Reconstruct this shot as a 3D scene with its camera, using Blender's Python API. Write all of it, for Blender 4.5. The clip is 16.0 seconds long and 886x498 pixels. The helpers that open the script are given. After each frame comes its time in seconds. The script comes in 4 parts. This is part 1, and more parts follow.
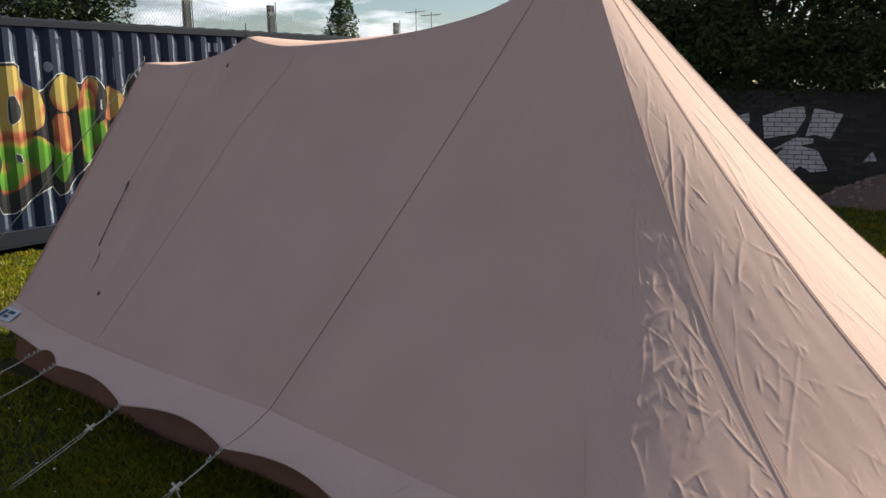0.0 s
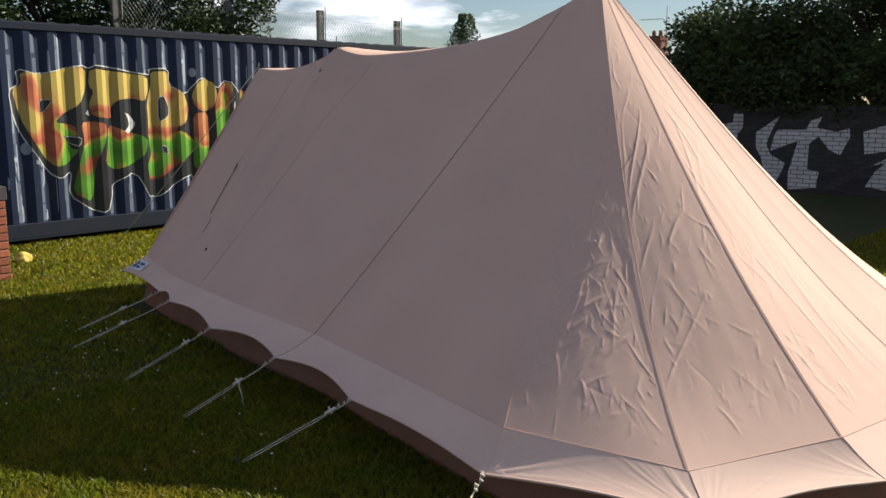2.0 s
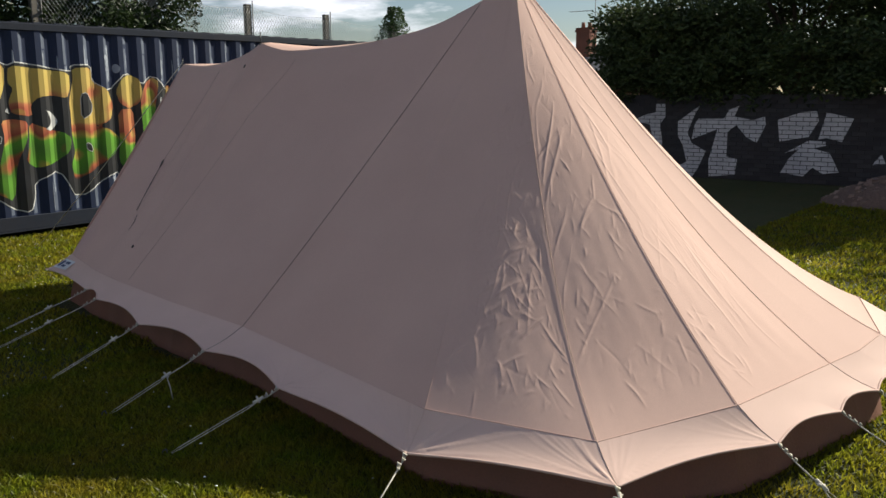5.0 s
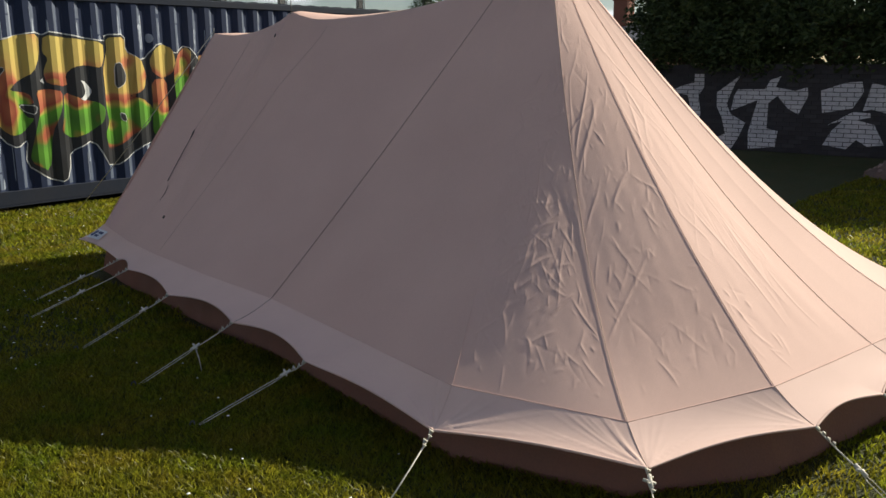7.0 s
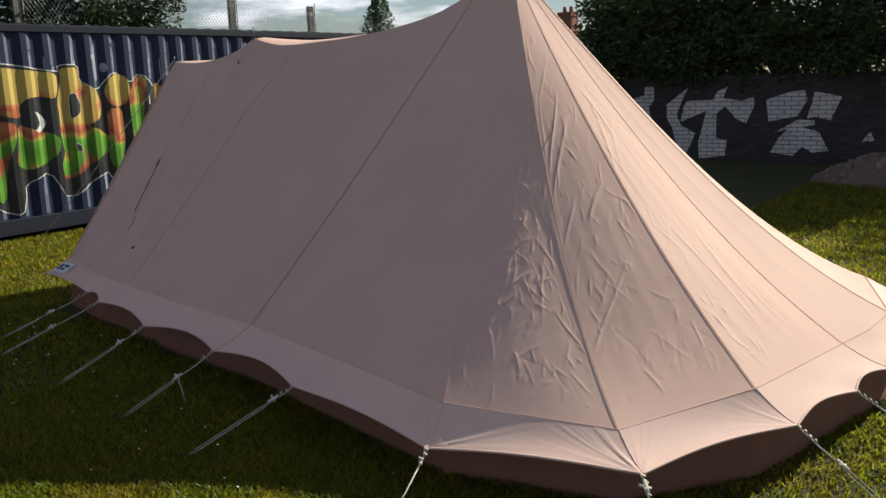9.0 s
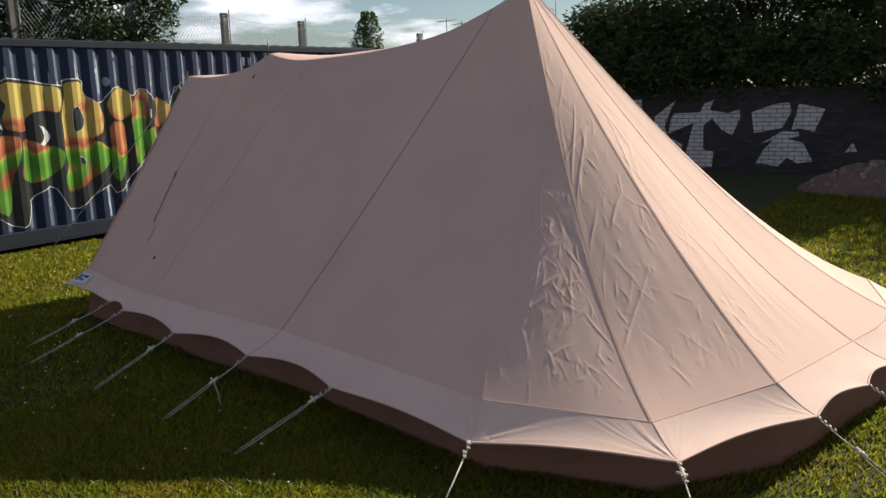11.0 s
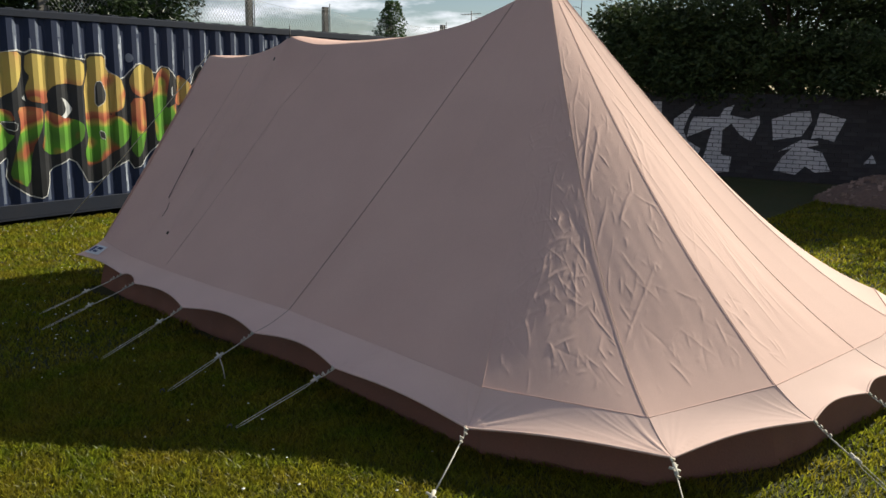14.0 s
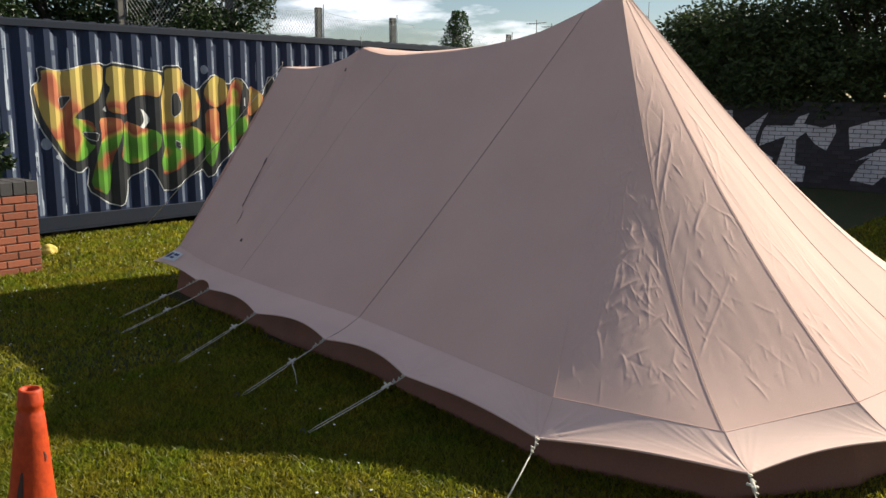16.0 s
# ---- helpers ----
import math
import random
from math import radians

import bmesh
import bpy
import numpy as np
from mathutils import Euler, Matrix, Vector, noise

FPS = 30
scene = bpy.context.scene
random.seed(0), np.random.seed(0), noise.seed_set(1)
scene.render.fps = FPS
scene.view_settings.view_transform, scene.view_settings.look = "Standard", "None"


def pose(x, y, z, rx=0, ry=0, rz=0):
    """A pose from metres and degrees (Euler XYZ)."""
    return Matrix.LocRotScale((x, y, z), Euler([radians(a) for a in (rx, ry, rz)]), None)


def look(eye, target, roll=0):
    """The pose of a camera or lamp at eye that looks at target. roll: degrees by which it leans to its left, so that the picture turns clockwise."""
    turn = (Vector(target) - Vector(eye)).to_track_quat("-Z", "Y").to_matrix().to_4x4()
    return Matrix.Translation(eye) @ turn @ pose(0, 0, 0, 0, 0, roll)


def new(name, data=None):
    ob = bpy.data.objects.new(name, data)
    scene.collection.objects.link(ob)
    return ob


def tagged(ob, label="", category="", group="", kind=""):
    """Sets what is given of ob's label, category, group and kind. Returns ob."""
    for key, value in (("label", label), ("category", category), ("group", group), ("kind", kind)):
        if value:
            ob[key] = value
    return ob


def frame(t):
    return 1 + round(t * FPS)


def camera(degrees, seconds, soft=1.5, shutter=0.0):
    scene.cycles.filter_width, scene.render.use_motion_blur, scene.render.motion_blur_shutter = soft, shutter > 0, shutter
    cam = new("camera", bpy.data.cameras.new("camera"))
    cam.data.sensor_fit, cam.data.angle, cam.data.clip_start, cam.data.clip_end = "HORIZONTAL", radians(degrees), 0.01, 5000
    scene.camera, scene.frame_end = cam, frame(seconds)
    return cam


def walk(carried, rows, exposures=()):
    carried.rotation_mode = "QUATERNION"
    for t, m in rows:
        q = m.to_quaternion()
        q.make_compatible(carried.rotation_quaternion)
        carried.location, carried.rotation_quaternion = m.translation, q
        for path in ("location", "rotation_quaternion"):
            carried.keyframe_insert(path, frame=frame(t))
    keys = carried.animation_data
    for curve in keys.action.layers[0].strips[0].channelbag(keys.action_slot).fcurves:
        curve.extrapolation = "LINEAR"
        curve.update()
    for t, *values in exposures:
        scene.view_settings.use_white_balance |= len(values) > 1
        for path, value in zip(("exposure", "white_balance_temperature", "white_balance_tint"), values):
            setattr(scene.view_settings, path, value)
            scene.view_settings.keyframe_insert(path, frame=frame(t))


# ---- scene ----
cam = camera(55.1, 16.0)
PATH = [
    (0, (0.585, 0.537, 1.844), (-0.483, 2.183, 1.459), -0.8),
    (0.5, (0.972, 0.332, 1.803), (-0.172, 1.938, 1.472), -0.4),
    (1, (1.255, 0.119, 1.785), (0.046, 1.672, 1.427), -0.5),
    (1.5, (1.538, 0.11, 1.761), (0.277, 1.623, 1.414), -0.2),
    (2, (1.767, 0.097, 1.755), (0.44, 1.552, 1.405), 0.2),
    (2.5, (1.874, -0.046, 1.751), (0.554, 1.424, 1.438), 0.3),
    (3, (2.008, -0.113, 1.745), (0.732, 1.39, 1.407), -1.5),
    (5.5, (1.923, 0.097, 1.769), (0.743, 1.666, 1.385), 0.1),
    (6, (1.918, 0.136, 1.758), (0.778, 1.73, 1.359), -0.0),
    (6.5, (1.9, 0.104, 1.774), (0.657, 1.611, 1.343), -0.9),
    (7, (1.901, 0.114, 1.764), (0.635, 1.599, 1.331), -0.4),
    (7.5, (1.897, 0.129, 1.759), (0.691, 1.661, 1.316), 0.0),
    (8, (1.849, 0.106, 1.794), (0.634, 1.635, 1.366), -0.9),
    (8.5, (1.845, 0.05, 1.787), (0.64, 1.593, 1.377), -1.6),
    (11, (1.729, -0.368, 1.805), (0.58, 1.228, 1.438), -2.1),
    (11.5, (1.733, -0.416, 1.799), (0.518, 1.132, 1.443), -0.9),
    (12, (1.762, -0.425, 1.781), (0.585, 1.145, 1.392), -0.4),
    (12.5, (1.76, -0.416, 1.788), (0.62, 1.178, 1.39), -0.2),
    (13, (1.753, -0.42, 1.778), (0.573, 1.144, 1.375), -0.5),
    (13.5, (1.785, -0.377, 1.775), (0.63, 1.2, 1.355), -0.4),
    (14, (1.781, -0.388, 1.782), (0.608, 1.186, 1.4), 0.6),
    (14.5, (1.744, -0.411, 1.784), (0.487, 1.102, 1.421), 0.5),
    (15, (1.741, -0.421, 1.772), (0.477, 1.077, 1.374), 1.2),
    (15.5, (1.748, -0.43, 1.783), (0.46, 1.053, 1.406), 0.5),
    (16, (1.754, -0.429, 1.784), (0.464, 1.056, 1.422), 0.3),
]
EXPOSURES = [(0.0, 0.81), (0.5, 0.85), (1.0, 0.9), (2.0, 0.85), (3.0, 0.73), (5.5, 0.51), (6.0, 0.41), (6.5, 0.67), (7.0, 0.65), (8.0, 0.6), (8.5, 0.6), (11.0, 0.7), (12.5, 0.83), (13.5, 0.74), (14.0, 0.66), (14.5, 0.9), (16.0, 0.9)]
walk(cam, [(t, look(eye, target, roll)) for t, eye, target, roll in PATH], EXPOSURES)

# ---------------------------------------------------------------- light
SUN_AZ, SUN_EL = 18.4, 31.9      # degrees from +y towards +x; above the horizon
world = bpy.data.worlds.new("world")
scene.world = world
world.use_nodes = True
wn, wl = world.node_tree.nodes, world.node_tree.links
wn.clear()
w_out = wn.new("ShaderNodeOutputWorld")
w_bg = wn.new("ShaderNodeBackground")
w_sky = wn.new("ShaderNodeTexSky")
w_sky.sky_type = "NISHITA"
w_sky.sun_disc = False
w_sky.sun_elevation, w_sky.sun_rotation = radians(SUN_EL), radians(SUN_AZ)
w_sky.dust_density, w_sky.ozone_density = 0.4, 2.0
w_co = wn.new("ShaderNodeTexCoord")
w_map = wn.new("ShaderNodeMapping")
w_map.inputs["Scale"].default_value = (2.2, 2.2, 9.0)
w_noise = wn.new("ShaderNodeTexNoise")
w_noise.inputs["Scale"].default_value = 2.4
w_noise.inputs["Detail"].default_value = 8.0
w_noise.inputs["Roughness"].default_value = 0.55
w_ramp = wn.new("ShaderNodeValToRGB")
w_ramp.color_ramp.elements[0].position, w_ramp.color_ramp.elements[1].position = 0.52, 0.64
w_cloud = wn.new("ShaderNodeTexNoise")
w_cloud.inputs["Scale"].default_value = 5.0
w_cloud.inputs["Detail"].default_value = 6.0
w_tone = wn.new("ShaderNodeValToRGB")
w_tone.color_ramp.elements[0].color = (9.8, 10.4, 12.2, 1)
w_tone.color_ramp.elements[1].color = (16.6, 16.9, 17.9, 1)
w_tone.color_ramp.elements[0].position, w_tone.color_ramp.elements[1].position = 0.35, 0.62
w_mix = wn.new("ShaderNodeMixRGB")
w_bg.inputs["Strength"].default_value = 0.047
wl.new(w_co.outputs["Generated"], w_map.inputs["Vector"])
wl.new(w_map.outputs["Vector"], w_noise.inputs["Vector"])
wl.new(w_map.outputs["Vector"], w_cloud.inputs["Vector"])
wl.new(w_noise.outputs["Fac"], w_ramp.inputs["Fac"])
wl.new(w_cloud.outputs["Fac"], w_tone.inputs["Fac"])
wl.new(w_ramp.outputs["Color"], w_mix.inputs["Fac"])
wl.new(w_sky.outputs["Color"], w_mix.inputs["Color1"])
wl.new(w_tone.outputs["Color"], w_mix.inputs["Color2"])
wl.new(w_mix.outputs["Color"], w_bg.inputs["Color"])
wl.new(w_bg.outputs["Background"], w_out.inputs["Surface"])

sun_data = bpy.data.lights.new("sun", "SUN")
sun_data.energy, sun_data.angle, sun_data.color = 4.9, radians(0.5), (1.0, 0.95, 0.79)
sun = new("sun", sun_data)
az, el = radians(SUN_AZ), radians(SUN_EL)
SUN_WAY = Vector((math.sin(az) * math.cos(el), math.cos(az) * math.cos(el), math.sin(el)))
sun.matrix_world = look(SUN_WAY * 40, (0, 0, 0))


# ---------------------------------------------------------------- materials
def material(name, colour, rough=0.8, spots=None, scale=8.0, amount=0.5, fine=60.0, bump=0.15, metal=0.0,
             stretch=(1, 1, 1), distance=0.01, island=0.0, sheer=0.0, detail=6.0, random_object=0.0, gloss=0.5):
    """A surface of one base colour, blotched at two scales towards the colour spots, with fine relief."""
    m = bpy.data.materials.new(name)
    m.use_nodes = True
    n, l = m.node_tree.nodes, m.node_tree.links
    b = n["Principled BSDF"]
    spots = spots or tuple(c * 0.65 for c in colour)
    co = n.new("ShaderNodeTexCoord")
    mp = n.new("ShaderNodeMapping")
    mp.inputs["Scale"].default_value = stretch
    l.new(co.outputs["Object"], mp.inputs["Vector"])
    big, small = n.new("ShaderNodeTexNoise"), n.new("ShaderNodeTexNoise")
    for tex, s in ((big, scale), (small, fine)):
        tex.inputs["Scale"].default_value, tex.inputs["Detail"].default_value = s, detail
        l.new(mp.outputs["Vector"], tex.inputs["Vector"])
    r1, r2 = n.new("ShaderNodeMapRange"), n.new("ShaderNodeMapRange")
    for r, tex, lo, hi, top in ((r1, big, 0.35, 0.7, amount), (r2, small, 0.3, 0.75, amount * 0.6)):
        r.inputs["From Min"].default_value, r.inputs["From Max"].default_value = lo, hi
        r.inputs["To Max"].default_value = top
        l.new(tex.outputs["Fac"], r.inputs["Value"])
    mx1, mx2 = n.new("ShaderNodeMixRGB"), n.new("ShaderNodeMixRGB")
    mx1.inputs["Color1"].default_value = (*colour, 1)
    mx1.inputs["Color2"].default_value = (*spots, 1)
    mx2.inputs["Color2"].default_value = (*(c * 0.55 for c in spots), 1)
    l.new(r1.outputs["Result"], mx1.inputs["Fac"])
    l.new(mx1.outputs["Color"], mx2.inputs["Color1"])
    l.new(r2.outputs["Result"], mx2.inputs["Fac"])
    out = mx2.outputs["Color"]
    if island or random_object:
        hsv = n.new("ShaderNodeHueSaturation")
        vary = n.new("ShaderNodeMapRange")
        wide = island or random_object
        vary.inputs["To Min"].default_value, vary.inputs["To Max"].default_value = 1 - wide, 1 + wide
        if island:
            l.new(n.new("ShaderNodeNewGeometry").outputs["Random Per Island"], vary.inputs["Value"])
        else:
            l.new(n.new("ShaderNodeObjectInfo").outputs["Random"], vary.inputs["Value"])
        l.new(vary.outputs["Result"], hsv.inputs["Value"])
        l.new(out, hsv.inputs["Color"])
        out = hsv.outputs["Color"]
    l.new(out, b.inputs["Base Color"])
    b.inputs["Roughness"].default_value = rough
    b.inputs["Metallic"].default_value = metal
    b.inputs["Specular IOR Level"].default_value = gloss
    bp = n.new("ShaderNodeBump")
    bp.inputs["Strength"].default_value, bp.inputs["Distance"].default_value = bump, distance
    l.new(small.outputs["Fac"], bp.inputs["Height"])
    l.new(bp.outputs["Normal"], b.inputs["Normal"])
    if sheer:
        tr, mix = n.new("ShaderNodeBsdfTranslucent"), n.new("ShaderNodeMixShader")
        l.new(out, tr.inputs["Color"])
        mix.inputs["Fac"].default_value = sheer
        l.new(b.outputs["BSDF"], mix.inputs[1])
        l.new(tr.outputs["BSDF"], mix.inputs[2])
        l.new(mix.outputs["Shader"], n["Material Output"].inputs["Surface"])
    return m


CANVAS = material("canvas", (0.725, 0.482, 0.402), 0.85, (0.60, 0.388, 0.325), 1.3, 0.55, 380.0, 0.18, distance=0.002, sheer=0.10)
HEM = material("canvas_hem", (0.77, 0.54, 0.462), 0.85, (0.67, 0.46, 0.392), 3.0, 0.35, 420.0, 0.10, distance=0.002, sheer=0.10)
SEAM = material("seam_tape", (0.46, 0.34, 0.28), 0.9, None, 30.0, 0.4, 300.0, 0.2, distance=0.002)
STAIN = material("stain", (0.16, 0.13, 0.12), 0.9, None, 30.0, 0.4, 300.0, 0.1)
BROWN = material("brown_groundsheet", (0.21, 0.080, 0.048), 0.65, (0.16, 0.07, 0.045), 4.0, 0.5, 90.0, 0.2)
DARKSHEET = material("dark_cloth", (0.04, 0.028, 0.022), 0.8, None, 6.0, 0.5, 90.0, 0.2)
ROPE = material("rope", (0.62, 0.57, 0.48), 0.9, None, 60.0, 0.4, 500.0, 0.5, distance=0.002)
BRASS = material("runner_metal", (0.5, 0.48, 0.42), 0.4, None, 40.0, 0.4, 200.0, 0.2, metal=0.8)
POLE = material("pole_metal", (0.12, 0.12, 0.12), 0.5, None, 40.0, 0.4, 200.0, 0.2, metal=0.7)
STEEL_BLUE = material("container_blue", (0.016, 0.026, 0.064), 0.55, (0.030, 0.038, 0.070), 2.2, 0.6, 24.0, 0.12, stretch=(1, 1, 0.35), gloss=0.2)
STEEL_DARK = material("container_rail", (0.014, 0.020, 0.036), 0.75, (0.026, 0.026, 0.034), 3.0, 0.5, 40.0, 0.15, gloss=0.2)
WORN = material("worn_steel", (0.40, 0.44, 0.52), 0.6, (0.13, 0.15, 0.2), 6.0, 0.8, 30.0, 0.1, stretch=(1, 1, 0.25))
# lighter blue that puts sunlight into the colour of the rib flanks
FLANK_LIGHT = material("sunlit_flank_paint", (0.105, 0.13, 0.185), 0.7, (0.035, 0.048, 0.085), 4.0, 0.9, 30.0, 0.1, stretch=(1, 1, 0.2))
P_WHITE = material("paint_white", (0.62, 0.62, 0.60), 0.55, (0.42, 0.42, 0.42), 7.0, 0.5, 50.0, 0.08)
P_BLACK = material("paint_black", (0.012, 0.012, 0.014), 0.45, (0.03, 0.03, 0.035), 5.0, 0.5, 50.0, 0.08)
W_WHITE = material("wall_paint_white", (0.60, 0.60, 0.62), 0.8, (0.36, 0.36, 0.38), 2.5, 0.6, 40.0, 0.2)
W_BRICK = material("painted_brick", (0.032, 0.031, 0.036), 0.85, (0.055, 0.05, 0.052), 3.0, 0.5, 50.0, 0.3, random_object=0.25)
W_BRICK_FAR = material("painted_brick_far", (0.032, 0.031, 0.036), 0.85, (0.055, 0.05, 0.052), 3.0, 0.5, 50.0, 0.3, island=0.25)
W_MORTAR = material("dark_mortar", (0.045, 0.043, 0.043), 0.95, None, 12.0, 0.5, 90.0, 0.3)
RED_BRICK = material("red_brick", (0.40, 0.115, 0.055), 0.85, (0.27, 0.085, 0.05), 9.0, 0.55, 70.0, 0.35, random_object=0.22)
MORTAR = material("mortar", (0.22, 0.15, 0.11), 0.95, None, 20.0, 0.4, 120.0, 0.4)
BLUE_BRICK = material("blue_brick", (0.045, 0.04, 0.042), 0.7, (0.09, 0.075, 0.07), 9.0, 0.5, 70.0, 0.3, random_object=0.2)
CONE = material("cone_orange", (0.55, 0.060, 0.010), 0.55, (0.32, 0.035, 0.010), 7.0, 0.7, 55.0, 0.2, gloss=0.25)
CONE_DIRT = material("cone_scuff", (0.06, 0.03, 0.022), 0.8, None, 20.0, 0.5, 90.0, 0.2)
CONCRETE = material("concrete", (0.17, 0.15, 0.13), 0.95, (0.09, 0.08, 0.07), 8.0, 0.7, 60.0, 0.6)
WIRE = material("fence_wire", (0.30, 0.31, 0.31), 0.6, None, 8.0, 0.3, 60.0, 0.1, metal=0.3)
SOIL = material("soil_heap", (0.17, 0.115, 0.095), 0.95, (0.13, 0.09, 0.075), 3.0, 0.6, 25.0, 0.8, distance=0.05)
RUBBLE = material("rubble", (0.30, 0.22, 0.19), 0.95, (0.17, 0.12, 0.10), 5.0, 0.6, 40.0, 0.5, island=0.35)
BARK = material("bark", (0.075, 0.055, 0.04), 0.95, None, 6.0, 0.6, 40.0, 0.8, stretch=(1, 1, 0.2), distance=0.03)
LEAF = material("leaf", (0.030, 0.052, 0.012), 0.5, (0.018, 0.034, 0.009), 1.2, 0.8, 20.0, 0.1, island=0.4, sheer=0.18, gloss=0.3)
LEAF_DARK = material("leaf_dark", (0.068, 0.095, 0.032), 0.5, (0.045, 0.064, 0.026), 1.0, 0.7, 20.0, 0.1, island=0.4, sheer=0.25, gloss=0.25)
IVY = material("ivy_leaf", (0.055, 0.10, 0.022), 0.5, (0.035, 0.07, 0.015), 3.0, 0.6, 20.0, 0.1, island=0.35, sheer=0.15)
BLADE = material("grass_blade", (0.155, 0.20, 0.012), 0.40, (0.31, 0.24, 0.025), 3.5, 0.8, 14.0, 0.05, island=0.55, sheer=0.68, gloss=0.30)
LAWN = material("lawn", (0.034, 0.046, 0.007), 0.95, (0.056, 0.050, 0.010), 3.0, 0.8, 55.0, 0.9, distance=0.04)
DAISY = material("daisy", (0.85, 0.84, 0.78), 0.7, None, 30.0, 0.1, 90.0, 0.1)
HOUSE_BRICK = material("house_brick", (0.26, 0.095, 0.06), 0.9, (0.17, 0.07, 0.05), 2.0, 0.5, 14.0, 0.3)
SLATE = material("slate", (0.13, 0.13, 0.14), 0.7, (0.21, 0.20, 0.20), 2.0, 0.6, 14.0, 0.3)
POT = material("terracotta", (0.30, 0.12, 0.07), 0.8, None, 6.0, 0.4, 40.0, 0.2)
PALE = material("pale_card", (0.62, 0.47, 0.10), 0.8, None, 9.0, 0.4, 60.0, 0.2)
LABEL_WHITE = material("label_white", (0.75, 0.75, 0.76), 0.7, None, 30.0, 0.1, 90.0, 0.1)
LABEL_INK = material("label_ink", (0.06, 0.08, 0.16), 0.7, None, 30.0, 0.1, 90.0, 0.1)


def graffiti_paint():
    """Sprayed fill that fades by height from yellow over orange and red to green, with soft blotches."""
    m = material("spray_fill", (0.5, 0.3, 0.05), 0.5, None, 5.0, 0.2, 50.0, 0.08)
    n, l = m.node_tree.nodes, m.node_tree.links
    b = n["Principled BSDF"]
    geo = n.new("ShaderNodeTexCoord")
    sep = n.new("ShaderNodeSeparateXYZ")
    l.new(geo.outputs["Object"], sep.inputs["Vector"])
    noi = n.new("ShaderNodeTexNoise")
    noi.inputs["Scale"].default_value, noi.inputs["Detail"].default_value = 2.4, 0.8
    l.new(geo.outputs["Object"], noi.inputs["Vector"])
    mul = n.new("ShaderNodeMath")
    mul.operation = "MULTIPLY_ADD"
    mul.inputs[1].default_value, mul.inputs[2].default_value = 2.3, -1.15
    l.new(noi.outputs["Fac"], mul.inputs[0])
    add = n.new("ShaderNodeMath")
    l.new(sep.outputs["Z"], add.inputs[0])
    l.new(mul.outputs["Value"], add.inputs[1])
    rng = n.new("ShaderNodeMapRange")
    rng.inputs["From Min"].default_value, rng.inputs["From Max"].default_value = 0.4, 2.15
    l.new(add.outputs["Value"], rng.inputs["Value"])
    ramp = n.new("ShaderNodeValToRGB")
    e = ramp.color_ramp.elements
    e[0].position, e[0].color = 0.0, (0.05, 0.016, 0.010, 1)
    e[1].position, e[1].color = 1.0, (0.46, 0.34, 0.075, 1)
    for p, c in ((0.10, (0.28, 0.06, 0.02, 1)), (0.18, (0.06, 0.17, 0.010, 1)), (0.40, (0.09, 0.27, 0.010, 1)), (0.47, (0.34, 0.27, 0.04, 1)),
                 (0.54, (0.30, 0.055, 0.025, 1)), (0.66, (0.42, 0.13, 0.05, 1)), (0.74, (0.46, 0.31, 0.075, 1))):
        k = e.new(p)
        k.color = c
    l.new(rng.outputs["Result"], ramp.inputs["Fac"])
    l.new(ramp.outputs["Color"], b.inputs["Base Color"])
    return m


P_FILL = graffiti_paint()


# ---------------------------------------------------------------- builders
def mesh_object(name, verts, faces, mat, parent=None, label="", smooth=False):
    me = bpy.data.meshes.new(name)
    me.from_pydata([tuple(v) for v in verts], [], faces)
    me.update()
    me.materials.append(mat)
    if smooth:
        me.shade_smooth()
    ob = new(name, me)
    if parent:
        ob.parent = parent
    if label:
        ob["label"] = label
    return ob


def part(name, bm, mat, parent, label="", smooth=False):
    me = bpy.data.meshes.new(name)
    bmesh.ops.recalc_face_normals(bm, faces=bm.faces)
    bm.to_mesh(me)
    bm.free()
    me.materials.append(mat)
    if smooth:
        me.shade_smooth()
    ob = new(name, me)
    ob.parent = parent
    if label:
        ob["label"] = label
    return ob


def box(bm, lo, hi, bevel=0.0):
    c = [(a + b) / 2 for a, b in zip(lo, hi)]
    s = [b - a for a, b in zip(lo, hi)]
    made = bmesh.ops.create_cube(bm, size=1.0, matrix=Matrix.Translation(c) @ Matrix.Diagonal((*s, 1)))
    if bevel:
        edges = list({e for v in made["verts"] for e in v.link_edges})
        bmesh.ops.bevel(bm, geom=edges, offset=bevel, segments=1, affect="EDGES")
    return bm


def a_box(lo, hi, bevel=0.0):
    return box(bmesh.new(), lo, hi, bevel)


def tube_data(points, radius, sides=6, start=0):
    """Vertices and faces of a round tube along the points; radius may be a list."""
    pts = [Vector(p) for p in points]
    radii = radius if isinstance(radius, (list, tuple)) else [radius] * len(pts)
    verts, faces = [], []
    for i, p in enumerate(pts):
        way = (pts[min(i + 1, len(pts) - 1)] - pts[max(i - 1, 0)]).normalized()
        side = way.cross(Vector((0.31, 0.17, 0.93))).normalized()
        up = side.cross(way)
        for k in range(sides):
            a = 2 * math.pi * k / sides
            verts.append(p + radii[i] * (math.cos(a) * side + math.sin(a) * up))
    for i in range(len(pts) - 1):
        for k in range(sides):
            a, b = i * sides + k, i * sides + (k + 1) % sides
            faces.append([start + a, start + b, start + b + sides, start + a + sides])
    faces.append([start + k for k in range(sides)][::-1])
    faces.append([start + (len(pts) - 1) * sides + k for k in range(sides)])
    return verts, faces


def tube(name, points, radius, mat, parent=None, sides=6, label=""):
    v, f = tube_data(points, radius, sides)
    return mesh_object(name, v, f, mat, parent, label, smooth=True)


